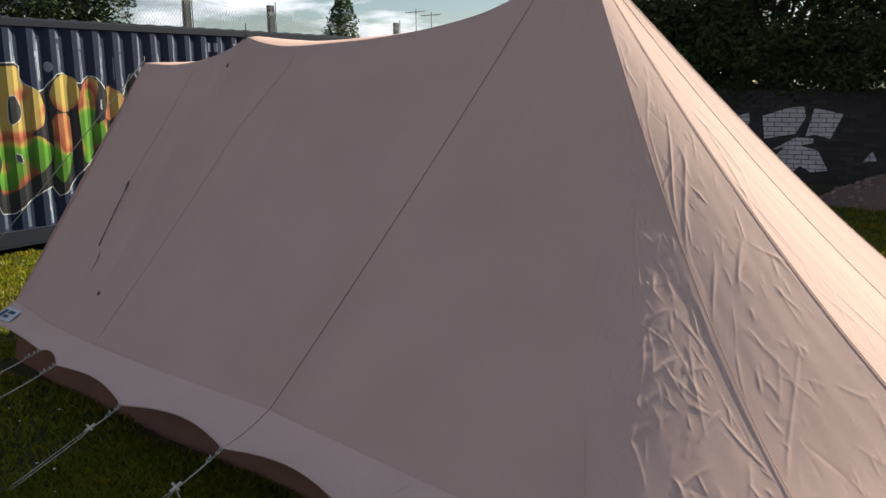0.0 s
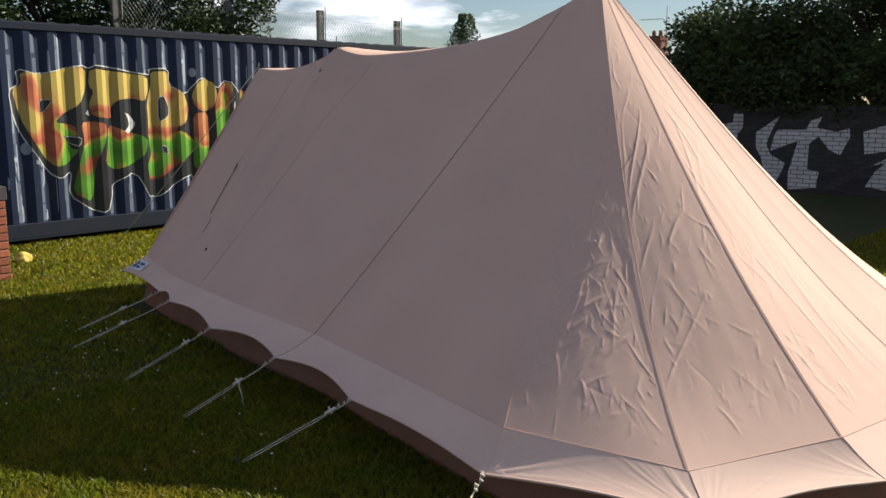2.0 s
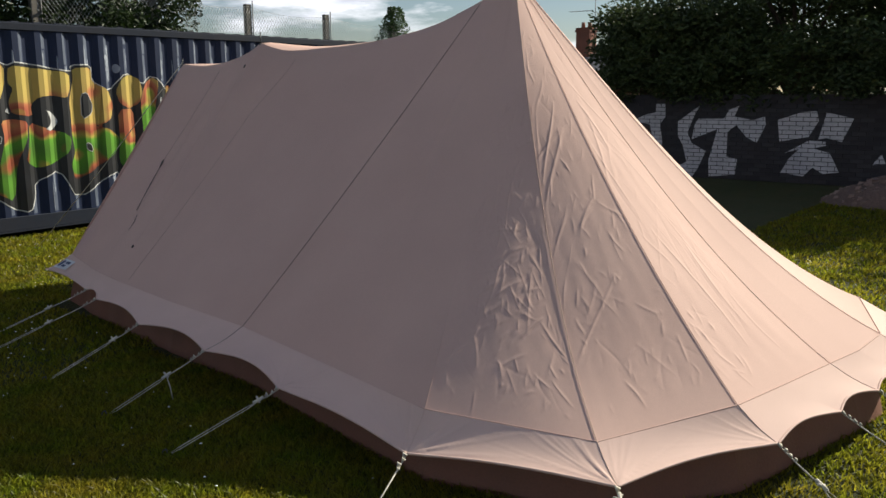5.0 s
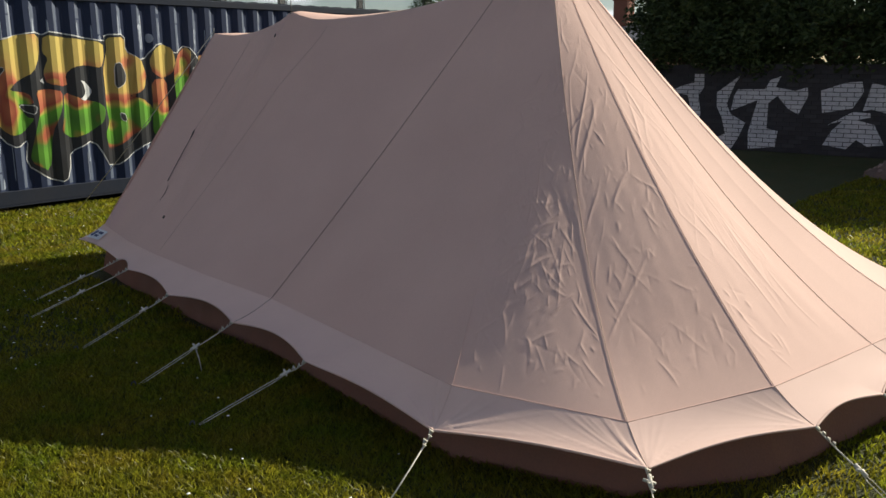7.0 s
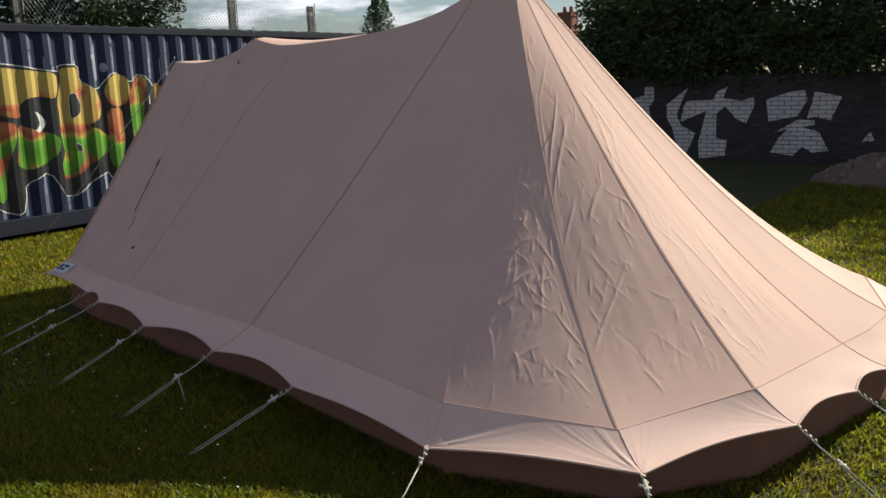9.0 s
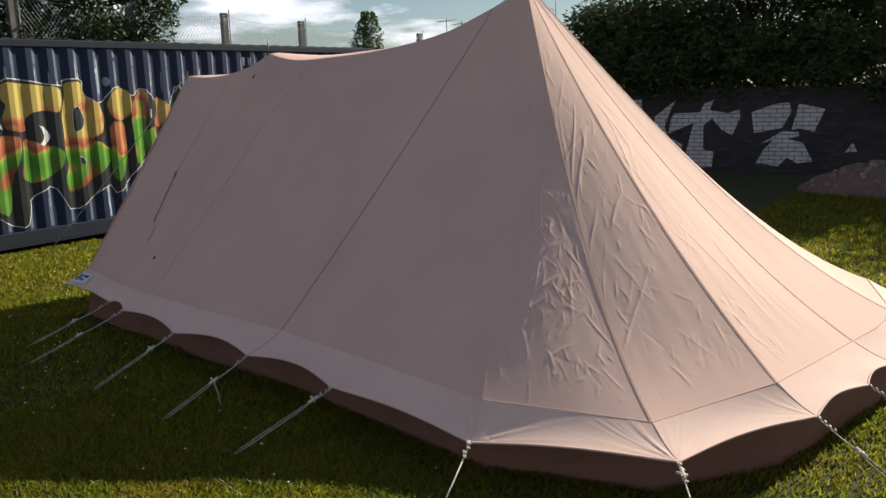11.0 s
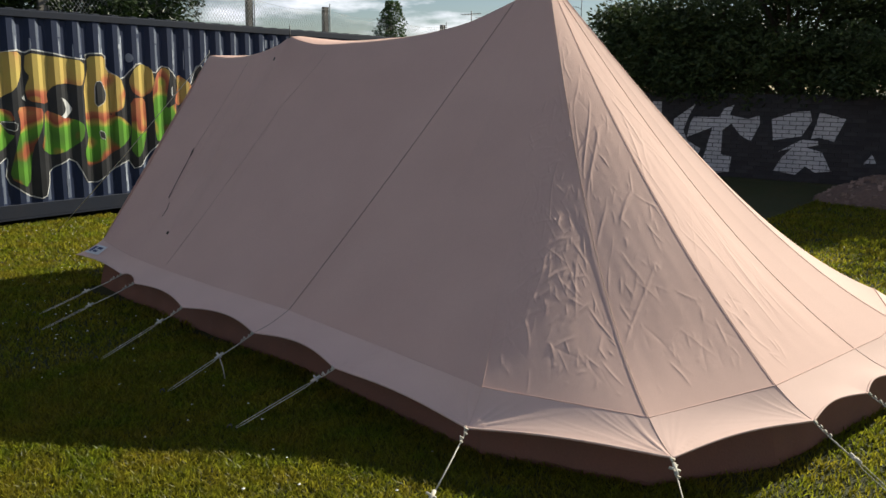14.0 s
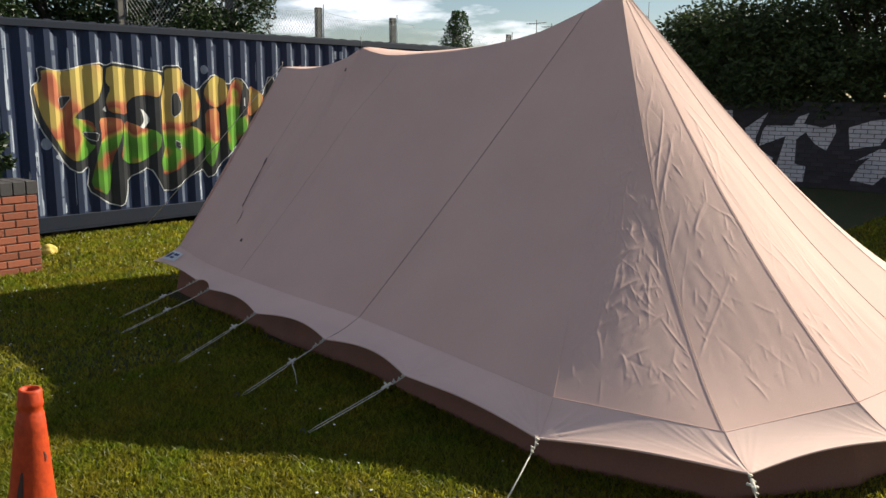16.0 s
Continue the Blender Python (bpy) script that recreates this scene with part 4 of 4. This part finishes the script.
# ---------------------------------------------------------------- brick pillar, traffic cone
def pillar():
    w, h = 0.46, 0.782
    p = thing("brick_pillar", "low red brick pillar with dark blue-brick coping and a weed on top", "brick pillar", (-6.73 - w / 2, 3.235 - w / 2, 0))
    part("core", a_box((-w / 2 + 0.008, -w / 2 + 0.008, -0.05), (w / 2 - 0.008, w / 2 - 0.008, h)), MORTAR, p, "recessed sandy mortar")
    data = {}

    def brick(cx, cy, cz, lx, ly, lz, mat):
        key = (round(lx, 3), round(ly, 3), round(lz, 3), mat.name)
        if key not in data:
            data[key] = part("brick", a_box((-lx / 2, -ly / 2, -lz / 2), (lx / 2, ly / 2, lz / 2), 0.004), mat, p).data
            ob = [o for o in p.children if o.data == data[key]][0]
        else:
            ob = new("brick", data[key])
            ob.parent = p
        ob.location = (cx, cy, cz)

    for r in range(10):
        z = 0.0375 + r * 0.0782
        a = w / 2 - 0.05
        full, half = 0.215, 0.1025
        shift = 0.1125 if r % 2 else 0.0
        # front (+x) and rear faces, then the two sides
        for sx in (-1, 1):
            runs = [(-0.1175, full), (0.1125, full)] if not r % 2 else [(-0.17, 0.10), (0.0, full), (0.17, 0.10)]
            for c, l in runs:
                brick(sx * (w / 2 - 0.05), c, z, 0.10, l, 0.065, RED_BRICK)
        for sy in (-1, 1):
            runs = [(0.0, full)] if not r % 2 else [(-0.06, 0.11), (0.06, 0.11)]
            for c, l in runs:
                brick(c, sy * (w / 2 - 0.05), z, l, 0.10, 0.065, RED_BRICK)
    for i in range(4):
        for sx in (-1, 1):
            brick(sx * 0.118, -0.185 + i * 0.123, h + 0.066, 0.225, 0.112, 0.128, BLUE_BRICK)
    w_ = thing("weed", "leafy green weed growing on the brick coping", "weed", (-7.05, 2.98, h + 0.13))
    runs, lv, lf = [], [], []
    rnd = random.Random(9)
    for i in range(16):
        a = rnd.uniform(0, 6.28)
        tip = Vector((math.cos(a) * rnd.uniform(0.05, 0.28), math.sin(a) * rnd.uniform(0.05, 0.28), rnd.uniform(0.15, 0.46)))
        mid = tip * 0.5 + Vector((0, 0, 0.06))
        runs.append(([(0.01 * i - 0.08, 0, 0), mid, tip], 0.004))
        for k in range(22):
            c = (mid.lerp(tip, k / 21) if k > 7 else Vector((0, 0, 0)).lerp(mid, k / 8 + 0.1)) + Vector((rnd.uniform(-.03, .03), rnd.uniform(-.03, .03), rnd.uniform(-.02, .03)))
            leaf(lv, lf, c, rnd.uniform(0.025, 0.05), rnd)
    many_tubes("stem", runs, IVY, w_)
    mesh_object("leaves", lv, lf, LEAF, w_)
    c = thing("crumpled_bag", "crumpled pale yellow paper lying on the lawn beside the pillar", "litter", (-7.50, 3.64, 0))
    bm = bmesh.new()
    bmesh.ops.create_icosphere(bm, subdivisions=3, radius=0.075)
    for v in bm.verts:
        v.co *= 1 + 0.5 * noise.noise(v.co * 14)
        v.co.z = v.co.z * 0.8 + 0.07
    part("paper", bm, PALE, c)


def leaf(lv, lf, c, size, rnd):
    """One pointed leaf, folded along its middle."""
    d = Vector((rnd.uniform(-1, 1), rnd.uniform(-1, 1), rnd.uniform(-0.7, 0.5))).normalized()
    s = d.cross(Vector((rnd.uniform(-1, 1), rnd.uniform(-1, 1), rnd.uniform(-1, 1)))).normalized()
    n = d.cross(s) * 0.2
    k = len(lv)
    lv += [c - d * size, c + s * size * 0.48 + n * size, c + d * size, c - s * size * 0.48 + n * size]
    lf += [[k, k + 1, k + 2], [k, k + 2, k + 3]]


def cone():
    c = thing("traffic_cone", "scuffed faded orange plastic traffic cone standing on the lawn", "traffic cone", (-1.55, 0.87, 0))
    prof = [(0.136, 0.03), (0.133, 0.05), (0.124, 0.082), (0.098, 0.282), (0.074, 0.482), (0.064, 0.547), (0.058, 0.554), (0.057, 0.572), (0.061, 0.579), (0.061, 0.597), (0.057, 0.604), (0.056, 0.64), (0.05, 0.646), (0.04, 0.646), (0.036, 0.622), (0.05, 0.3)]
    prof = [(r * 0.79, z) for r, z in prof]
    bm = bmesh.new()
    n, rings = 40, []
    for r, z in prof:
        rings.append([bm.verts.new((r * math.cos(2 * math.pi * i / n) * (1 + 0.012 * noise.noise(Vector((i * 0.4, z * 6, 0)))), r * math.sin(2 * math.pi * i / n), z)) for i in range(n)])
    for a, b in zip(rings[:-1], rings[1:]):
        for i in range(n):
            bm.faces.new((a[i], a[(i + 1) % n], b[(i + 1) % n], b[i]))
    part("body", bm, CONE, c, "orange cone body with a rounded collar", smooth=True)
    # it leans a little on the uneven turf
    c.rotation_euler = Matrix.Rotation(0.06, 4, Vector((-0.655, 0.756, 0))).to_euler()
    part("base", a_box((-0.17, -0.17, 0), (0.17, 0.17, 0.034), 0.012), CONE, c, "square base plate")
    # black scuffs down the flank
    to_cam = Vector((0.93, -0.36, 0)).normalized()
    base_a = math.atan2(to_cam.y, to_cam.x)
    for da, zs, rad in ((-0.55, [0.10, 0.16, 0.21, 0.27, 0.33], [0.004, 0.012, 0.016, 0.010, 0.004]), (0.35, [0.12, 0.15, 0.19], [0.004, 0.007, 0.003]), (0.75, [0.36, 0.38, 0.40], [0.003, 0.005, 0.002])):
        pts = []
        for i, z in enumerate(zs):
            r = 0.111 - 0.1106 * z
            a = base_a + da + 0.05 * math.sin(i * 2.1)
            pts.append((r * math.cos(a), r * math.sin(a), z))
        v, f = tube_data(pts, rad, 8)
        v = [Vector((p.x, p.y, p.z)) for p in v]
        for p in v:
            r = math.hypot(p.x, p.y)
            want = 0.1118 - 0.1114 * p.z
            lim = min(r, want + 0.001)
            p.x, p.y = p.x / r * lim, p.y / r * lim
        mesh_object("scuff", v, f, CONE_DIRT, c, "black scuff mark")


pillar()
cone()


# ---------------------------------------------------------------- soil heap
def heap():
    h = thing("soil_heap", "low heap of reddish soil and rubble in front of the wall", "soil heap", (0.15, 14.2, 0.0))
    n = 64
    verts = []
    for j in range(n + 1):
        for i in range(n + 1):
            x, y = -1.9 + 3.8 * i / n, -0.85 + 1.6 * j / n
            r = (x / 1.75) ** 2 + (y / 0.78) ** 2
            z = 0.52 * max(0.0, 1 - r) ** 0.8 + 0.06 * noise.noise(Vector((x * 3, y * 3, 1))) + 0.03 * noise.noise(Vector((x * 11, y * 11, 4)))
            verts.append((x, y, z if r < 1 else -0.03))
    w = n + 1
    mesh_object("soil", verts, [[j * w + i, j * w + i + 1, (j + 1) * w + i + 1, (j + 1) * w + i] for j in range(n) for i in range(n)], SOIL, h, smooth=True)
    rnd = random.Random(3)
    v, f = [], []
    for _ in range(420):
        a, q = rnd.uniform(0, 6.28), rnd.random() ** 0.5
        x, y = 1.75 * q * math.cos(a), 0.76 * q * math.sin(a)
        z = 0.52 * max(0.0, 1 - q * q) ** 0.8
        s = rnd.uniform(0.015, 0.06)
        k = len(v)
        for sx, sy, sz in ((-1, -1, -1), (1, -1, -1), (1, 1, -1), (-1, 1, -1), (-1, -1, 1), (1, -1, 1), (1, 1, 1), (-1, 1, 1)):
            v.append((x + s * sx * rnd.uniform(0.5, 1), y + s * sy * rnd.uniform(0.5, 1), z + s * 0.7 * sz * rnd.uniform(0.5, 1)))
        f += [[k + i for i in q_] for q_ in ((0, 3, 2, 1), (4, 5, 6, 7), (0, 1, 5, 4), (1, 2, 6, 5), (2, 3, 7, 6), (3, 0, 4, 7))]
    tagged(mesh_object("rubble", v, f, RUBBLE, h), kind="stuff")


heap()


# ---------------------------------------------------------------- fence behind the container
def fence():
    fx = -12.5
    f = thing("chain_link_fence", "tall chain-link fence on weathered concrete posts", "fence", (fx, 12, 0))
    posts = [7.4, 9.65, 11.9, 14.15, 16.4, 18.65, 20.9]
    for y in posts:
        bm = a_box((-0.05, y - 12 - 0.075, -0.1), (0.05, y - 12 + 0.075, 3.55 - 0.03 * (y - 11.9)), 0.012)
        part("post", bm, CONCRETE, f, "rough weathered concrete post")
        tube("stay", [(0.06, y - 12 + 0.09, 2.0), (0.06, y - 12 + 0.09, 3.62 - 0.03 * (y - 11.9))], 0.012, POLE, f, 6)
    runs = []
    step = 0.075

    def top(y):
        u = ((y - posts[0]) / 2.25) % 1.0
        return 3.50 - 0.03 * (y - 11.9) - 0.10 * 4 * u * (1 - u)

    y = posts[0]
    while y < posts[-1]:
        for s in (-1, 1):
            # one slanting wire, cut at the ends of the fence
            pts = []
            for q in range(14):
                z = 2.35 + q * 0.1
                yy = y + s * (z - 2.35) * 0.72
                if posts[0] < yy < posts[-1] and z <= top(yy) + 0.02:
                    pts.append((0.055 + 0.004 * s, yy - 12, z))
            if len(pts) > 1:
                runs.append((pts, 0.0035))
        y += step
    for zoff in (0.0, 0.6):
        runs.append(([(0.055, posts[0] - 12 + i * 0.25, top(posts[0] + i * 0.25) - zoff) for i in range(55)], 0.004))
    many_tubes("mesh_wire", runs, WIRE, f, 3)
    ivy = thing("ivy_clump", "rounded clump of ivy smothering a fence post", "ivy", (-12.45, 16.4, 2.2))
    lv, lf = [], []
    rnd = random.Random(12)
    for _ in range(2600):
        a, z = rnd.uniform(0, 6.28), rnd.uniform(0, 1.65)
        r = 0.34 * math.sin(math.pi * min(1.0, 0.16 + 0.80 * z / 1.65)) ** 0.45 * (1 + 0.45 * noise.noise(Vector((math.cos(a) * 1.5, math.sin(a) * 1.5, z * 3))))
        q = rnd.random() ** 0.35
        leaf(lv, lf, Vector((r * q * math.cos(a), 1.25 * r * q * math.sin(a) + 0.05, z - 0.05)), rnd.uniform(0.03, 0.055), rnd)
    mesh_object("leaves", lv, lf, IVY, ivy)
    tube("stem", [(0, 0, -2.2), (0.02, 0.03, -1), (0, 0, 0.4)], 0.03, BARK, ivy)


fence()


# ---------------------------------------------------------------- trees
def tree(name, label, at, trunk_h, spread, crown, count, size, mat, seed, category="tree"):
    """A tapered trunk with limbs, and leaves in many uneven clumps; crown: boxes of clump centres (lo, hi, clumps, radius)."""
    rnd = random.Random(seed)
    t = thing(name, label, category, at)
    tube("trunk", [(0, 0, -0.1), (0.05, 0.02, trunk_h * 0.5), (0.0, 0.1, trunk_h), (0.05, 0.15, trunk_h * 1.5)], [0.20, 0.15, 0.11, 0.05], BARK, t, 9)
    clumps = []
    for lo, hi, n, rad in crown:
        for _ in range(n):
            clumps.append((Vector([rnd.uniform(a, b) for a, b in zip(lo, hi)]), rad * rnd.uniform(0.6, 1.3)))
    runs = []
    for c, r in clumps[::3]:
        s = Vector((0, 0.08, trunk_h * rnd.uniform(0.6, 1.3)))
        runs.append(([s, s.lerp(c, 0.5) + Vector((0, 0, 0.2)), c], [0.06, 0.035, 0.012]))
    v, f = [], []
    for pts, rad in runs:
        q, g = tube_data(pts, rad, 5, len(v))
        v += q
        f += g
    mesh_object("branchwork", v, f, BARK, t)
    lv, lf = [], []
    total = sum(r * r for _, r in clumps)
    for c, r in clumps:
        for _ in range(int(count * r * r / total)):
            d = Vector((rnd.gauss(0, 1), rnd.gauss(0, 1), rnd.gauss(0, 1))).normalized()
            q = r * rnd.random() ** 0.45
            leaf(lv, lf, c + Vector((d.x * q, d.y * q, d.z * q * 0.8)), size * rnd.uniform(0.6, 1.3), rnd)
    mesh_object("crown", lv, lf, mat, t)
    return t


# beside and behind the container
for i, (x, y) in enumerate(((-13.4, 4.2), (-13.6, 7.0), (-13.3, 9.6))):
    tree("tree", "dense leafy green tree rising behind the container", (x, y, 0), 2.0, 2.0,
         [((-1.1, -1.4, 1.7), (0.9, 1.3, 5.2), 46, 0.55), ((0.2, -1.3, 2.0), (1.0, 1.1, 3.6), 22, 0.4)], 22000, 0.055, LEAF, 20 + i)
# overhanging the brick wall
for i, (x, y) in enumerate(((-4.9, 16.8), (-2.9, 17.0), (-0.3, 16.8), (2.3, 17.1), (5.1, 16.9), (7.9, 17.1))):
    tree("tree", "dark overgrown tree hanging over the brick wall", (x, y, 0), 1.8, 2.0,
         [((-1.4, -1.3, 1.9), (1.4, 1.2, 4.6 if i else 3.3), 60, 0.6), ((-1.4, -1.75, 1.6), (1.4, -1.1, 2.6), 26, 0.34)], 34000, 0.055, LEAF_DARK, 40 + i)


# ---------------------------------------------------------------- houses beyond
def house():
    h = thing("house", "distant brick house with a slate roof and tall red chimney", "house", (-31.5, 60, 0))
    part("wall", a_box((-6, -4, 0), (6, 4, 2.4)), HOUSE_BRICK, h)
    bm = bmesh.new()
    vs = [bm.verts.new(p) for p in ((-6.3, -4.3, 2.3), (6.3, -4.3, 2.3), (6.3, 4.3, 2.3), (-6.3, 4.3, 2.3), (-6.3, 0, 4.5), (6.3, 0, 4.5))]
    for q in ((0, 1, 5, 4), (2, 3, 4, 5), (0, 4, 3), (1, 2, 5), (0, 3, 2, 1)):
        bm.faces.new([vs[i] for i in q])
    roof = part("roof", bm, SLATE, h, "grey slate roof")
    st = part("chimney", box(box(a_box((0.0, -0.6, 3.4), (1.15, 0.6, 6.3), 0.02), (-0.06, -0.66, 6.1), (1.21, 0.66, 6.25)), (-0.03, -0.63, 6.3), (1.18, 0.63, 6.42)), HOUSE_BRICK, roof, "red brick chimney stack")
    for x in (0.3, 0.85):
        tube("chimney_pot", [(x, 0, 6.4), (x, 0, 6.85)], [0.17, 0.14], POT, roof, 10)
    tube("aerial_mast", [(1.3, 0, 5.5), (1.3, 0, 8.6)], 0.03, POLE, roof, 5)
    many_tubes("aerial", [([(-0.9, 0, 7.7), (0.9, 0, 7.7)], 0.02)] + [([(-0.8 + i * 0.3, -0.3, 7.7), (-0.8 + i * 0.3, 0.3, 7.7)], 0.014) for i in range(6)] + [([(0.9, 0, 7.7), (1.3, 0, 7.5)], 0.02)], POLE, roof)
    for x in (-4.4, -1.4, 1.8, 4.4):
        win = part("window", box(a_box((x - 0.6, -4.06, 0.9), (x + 0.6, -3.98, 1.0)), (x - 0.6, -4.06, 2.0), (x + 0.6, -3.98, 2.1)), P_WHITE, h)
        part("pane", a_box((x - 0.55, -4.03, 1.0), (x + 0.55, -3.99, 2.0)), SLATE, win)
    s = thing("outbuilding", "low outbuilding with a pale slate roof beyond the wall", "outbuilding", (-13.9, 30, 0))
    part("wall", a_box((-1.6, -1.2, 0), (1.6, 1.2, 2.1)), HOUSE_BRICK, s)
    bm = bmesh.new()
    vs = [bm.verts.new(p) for p in ((-1.8, -1.4, 2.0), (1.8, -1.4, 2.0), (1.8, 1.4, 2.0), (-1.8, 1.4, 2.0), (-1.8, 0.2, 2.75), (1.8, 0.2, 2.6))]
    for q in ((0, 1, 5, 4), (2, 3, 4, 5), (0, 4, 3), (1, 2, 5), (0, 3, 2, 1)):
        bm.faces.new([vs[i] for i in q])
    part("roof", bm, SLATE, s)
    # roof aerials beyond the fence
    for x, y, z in ((-30.0, 45.0, 6.3), (-29.2, 45.5, 6.1)):
        a = thing("roof_aerial", "thin television aerial on a mast", "aerial", (x, y, 0))
        tube("mast", [(0, 0, 0), (0, 0, z)], 0.03, POLE, a, 5)
        many_tubes("antenna", [([(-0.7, 0, z - 0.2), (0.6, 0.2, z - 0.15)], 0.02)] + [([(-0.6 + i * 0.25, -0.3, z - 0.2), (-0.6 + i * 0.25, 0.3, z - 0.2)], 0.015) for i in range(5)], POLE, a)


house()


# ---------------------------------------------------------------- grass
def grass():
    rng = np.random.default_rng(4)
    pts = []

    def patch(x0, x1, y0, y1, per):
        n = int((x1 - x0) * (y1 - y0) * per)
        pts.append(np.c_[rng.uniform(x0, x1, n), rng.uniform(y0, y1, n), np.full(n, 1.0)])

    patch(-3.2, 2.2, 0.9, 3.2, 11000)
    patch(-4.8, -3.2, 0.4, 1.6, 5500)
    patch(0.5, 4.2, 3.2, 7.0, 3600)
    patch(-6.5, -3.2, 1.6, 3.8, 2600)
    patch(-8.6, -5.0, 2.6, 6.0, 1900)
    patch(-1.5, 6.0, 7.0, 14.0, 1100)
    p = np.concatenate(pts)
    # none under the tent
    inside = (p[:, 0] > -5.0) & (p[:, 0] < 0.75) & (p[:, 1] > 3.45) & (p[:, 1] < 6.5)
    p = p[~inside]
    n = len(p)
    clump = np.array([noise.noise(Vector((x * 1.3, y * 1.3, 0))) for x, y, _ in p[::1]])
    far = np.clip((np.hypot(p[:, 0] - 1.7, p[:, 1]) - 2) / 8, 0, 1)
    hgt = (0.022 + 0.022 * rng.random(n) + 0.014 * clump) * (1 + 0.4 * far)
    wid = (0.0020 + 0.0016 * rng.random(n)) * (1 + 2.4 * far)
    ang, lean, bend = rng.uniform(0, 6.283, n), rng.uniform(0.1, 0.9, n), rng.uniform(0, 6.283, n)
    s = np.c_[np.cos(ang), np.sin(ang), np.zeros(n)] * wid[:, None]
    d = np.c_[np.cos(bend) * lean, np.sin(bend) * lean, np.ones(n)] * hgt[:, None]
    base = np.c_[p[:, 0], p[:, 1], np.full(n, 0.0)]
    mid = base + d * 0.55
    tip = base + d * np.array([1.5, 1.5, 0.95])
    v = np.stack([base - s, base + s, mid + s * 0.7, mid - s * 0.7, tip], 1).reshape(-1, 3)
    k = np.arange(n)[:, None] * 5
    quads, tris = k + np.array([[0, 1, 2, 3]]), k + np.array([[3, 2, 4]])
    loops = np.concatenate([quads, tris], 1).reshape(-1)
    me = bpy.data.meshes.new("grass")
    me.vertices.add(len(v))
    me.vertices.foreach_set("co", v.astype(np.float32).ravel())
    me.loops.add(len(loops))
    me.loops.foreach_set("vertex_index", loops.astype(np.int32))
    me.polygons.add(2 * n)
    starts = np.stack([np.arange(n) * 7, np.arange(n) * 7 + 4], 1).ravel()
    me.polygons.foreach_set("loop_start", starts.astype(np.int32))
    me.update(calc_edges=True)
    me.validate()
    me.materials.append(BLADE)
    tagged(new("grass", me), "short green grass blades of the lawn", "grass", kind="stuff")
    # daisies and clover heads
    rnd = random.Random(8)
    v, f = [], []
    for _ in range(330):
        zone = rnd.choice(((-3.2, 2.8, 0.9, 2.8), (-6.5, -3.0, 1.8, 3.2), (-8.4, -5.3, 3.0, 5.6), (1.2, 5.2, 4.0, 11.0), (-8.4, -5.3, 3.0, 5.6)))
        x, y = rnd.uniform(*zone[:2]), rnd.uniform(*zone[2:])
        r, z = rnd.uniform(0.005, 0.009), rnd.uniform(0.022, 0.045)
        k = len(v)
        v += [(x, y, z + 0.004)] + [(x + r * math.cos(i * 1.0472), y + r * math.sin(i * 1.0472), z) for i in range(6)]
        f += [[k, k + 1 + i, k + 1 + (i + 1) % 6] for i in range(6)]
    tagged(mesh_object("daisies", v, f, DAISY), "tiny white daisies scattered over the lawn", "flowers", kind="stuff")


wall_bricks()
grass()
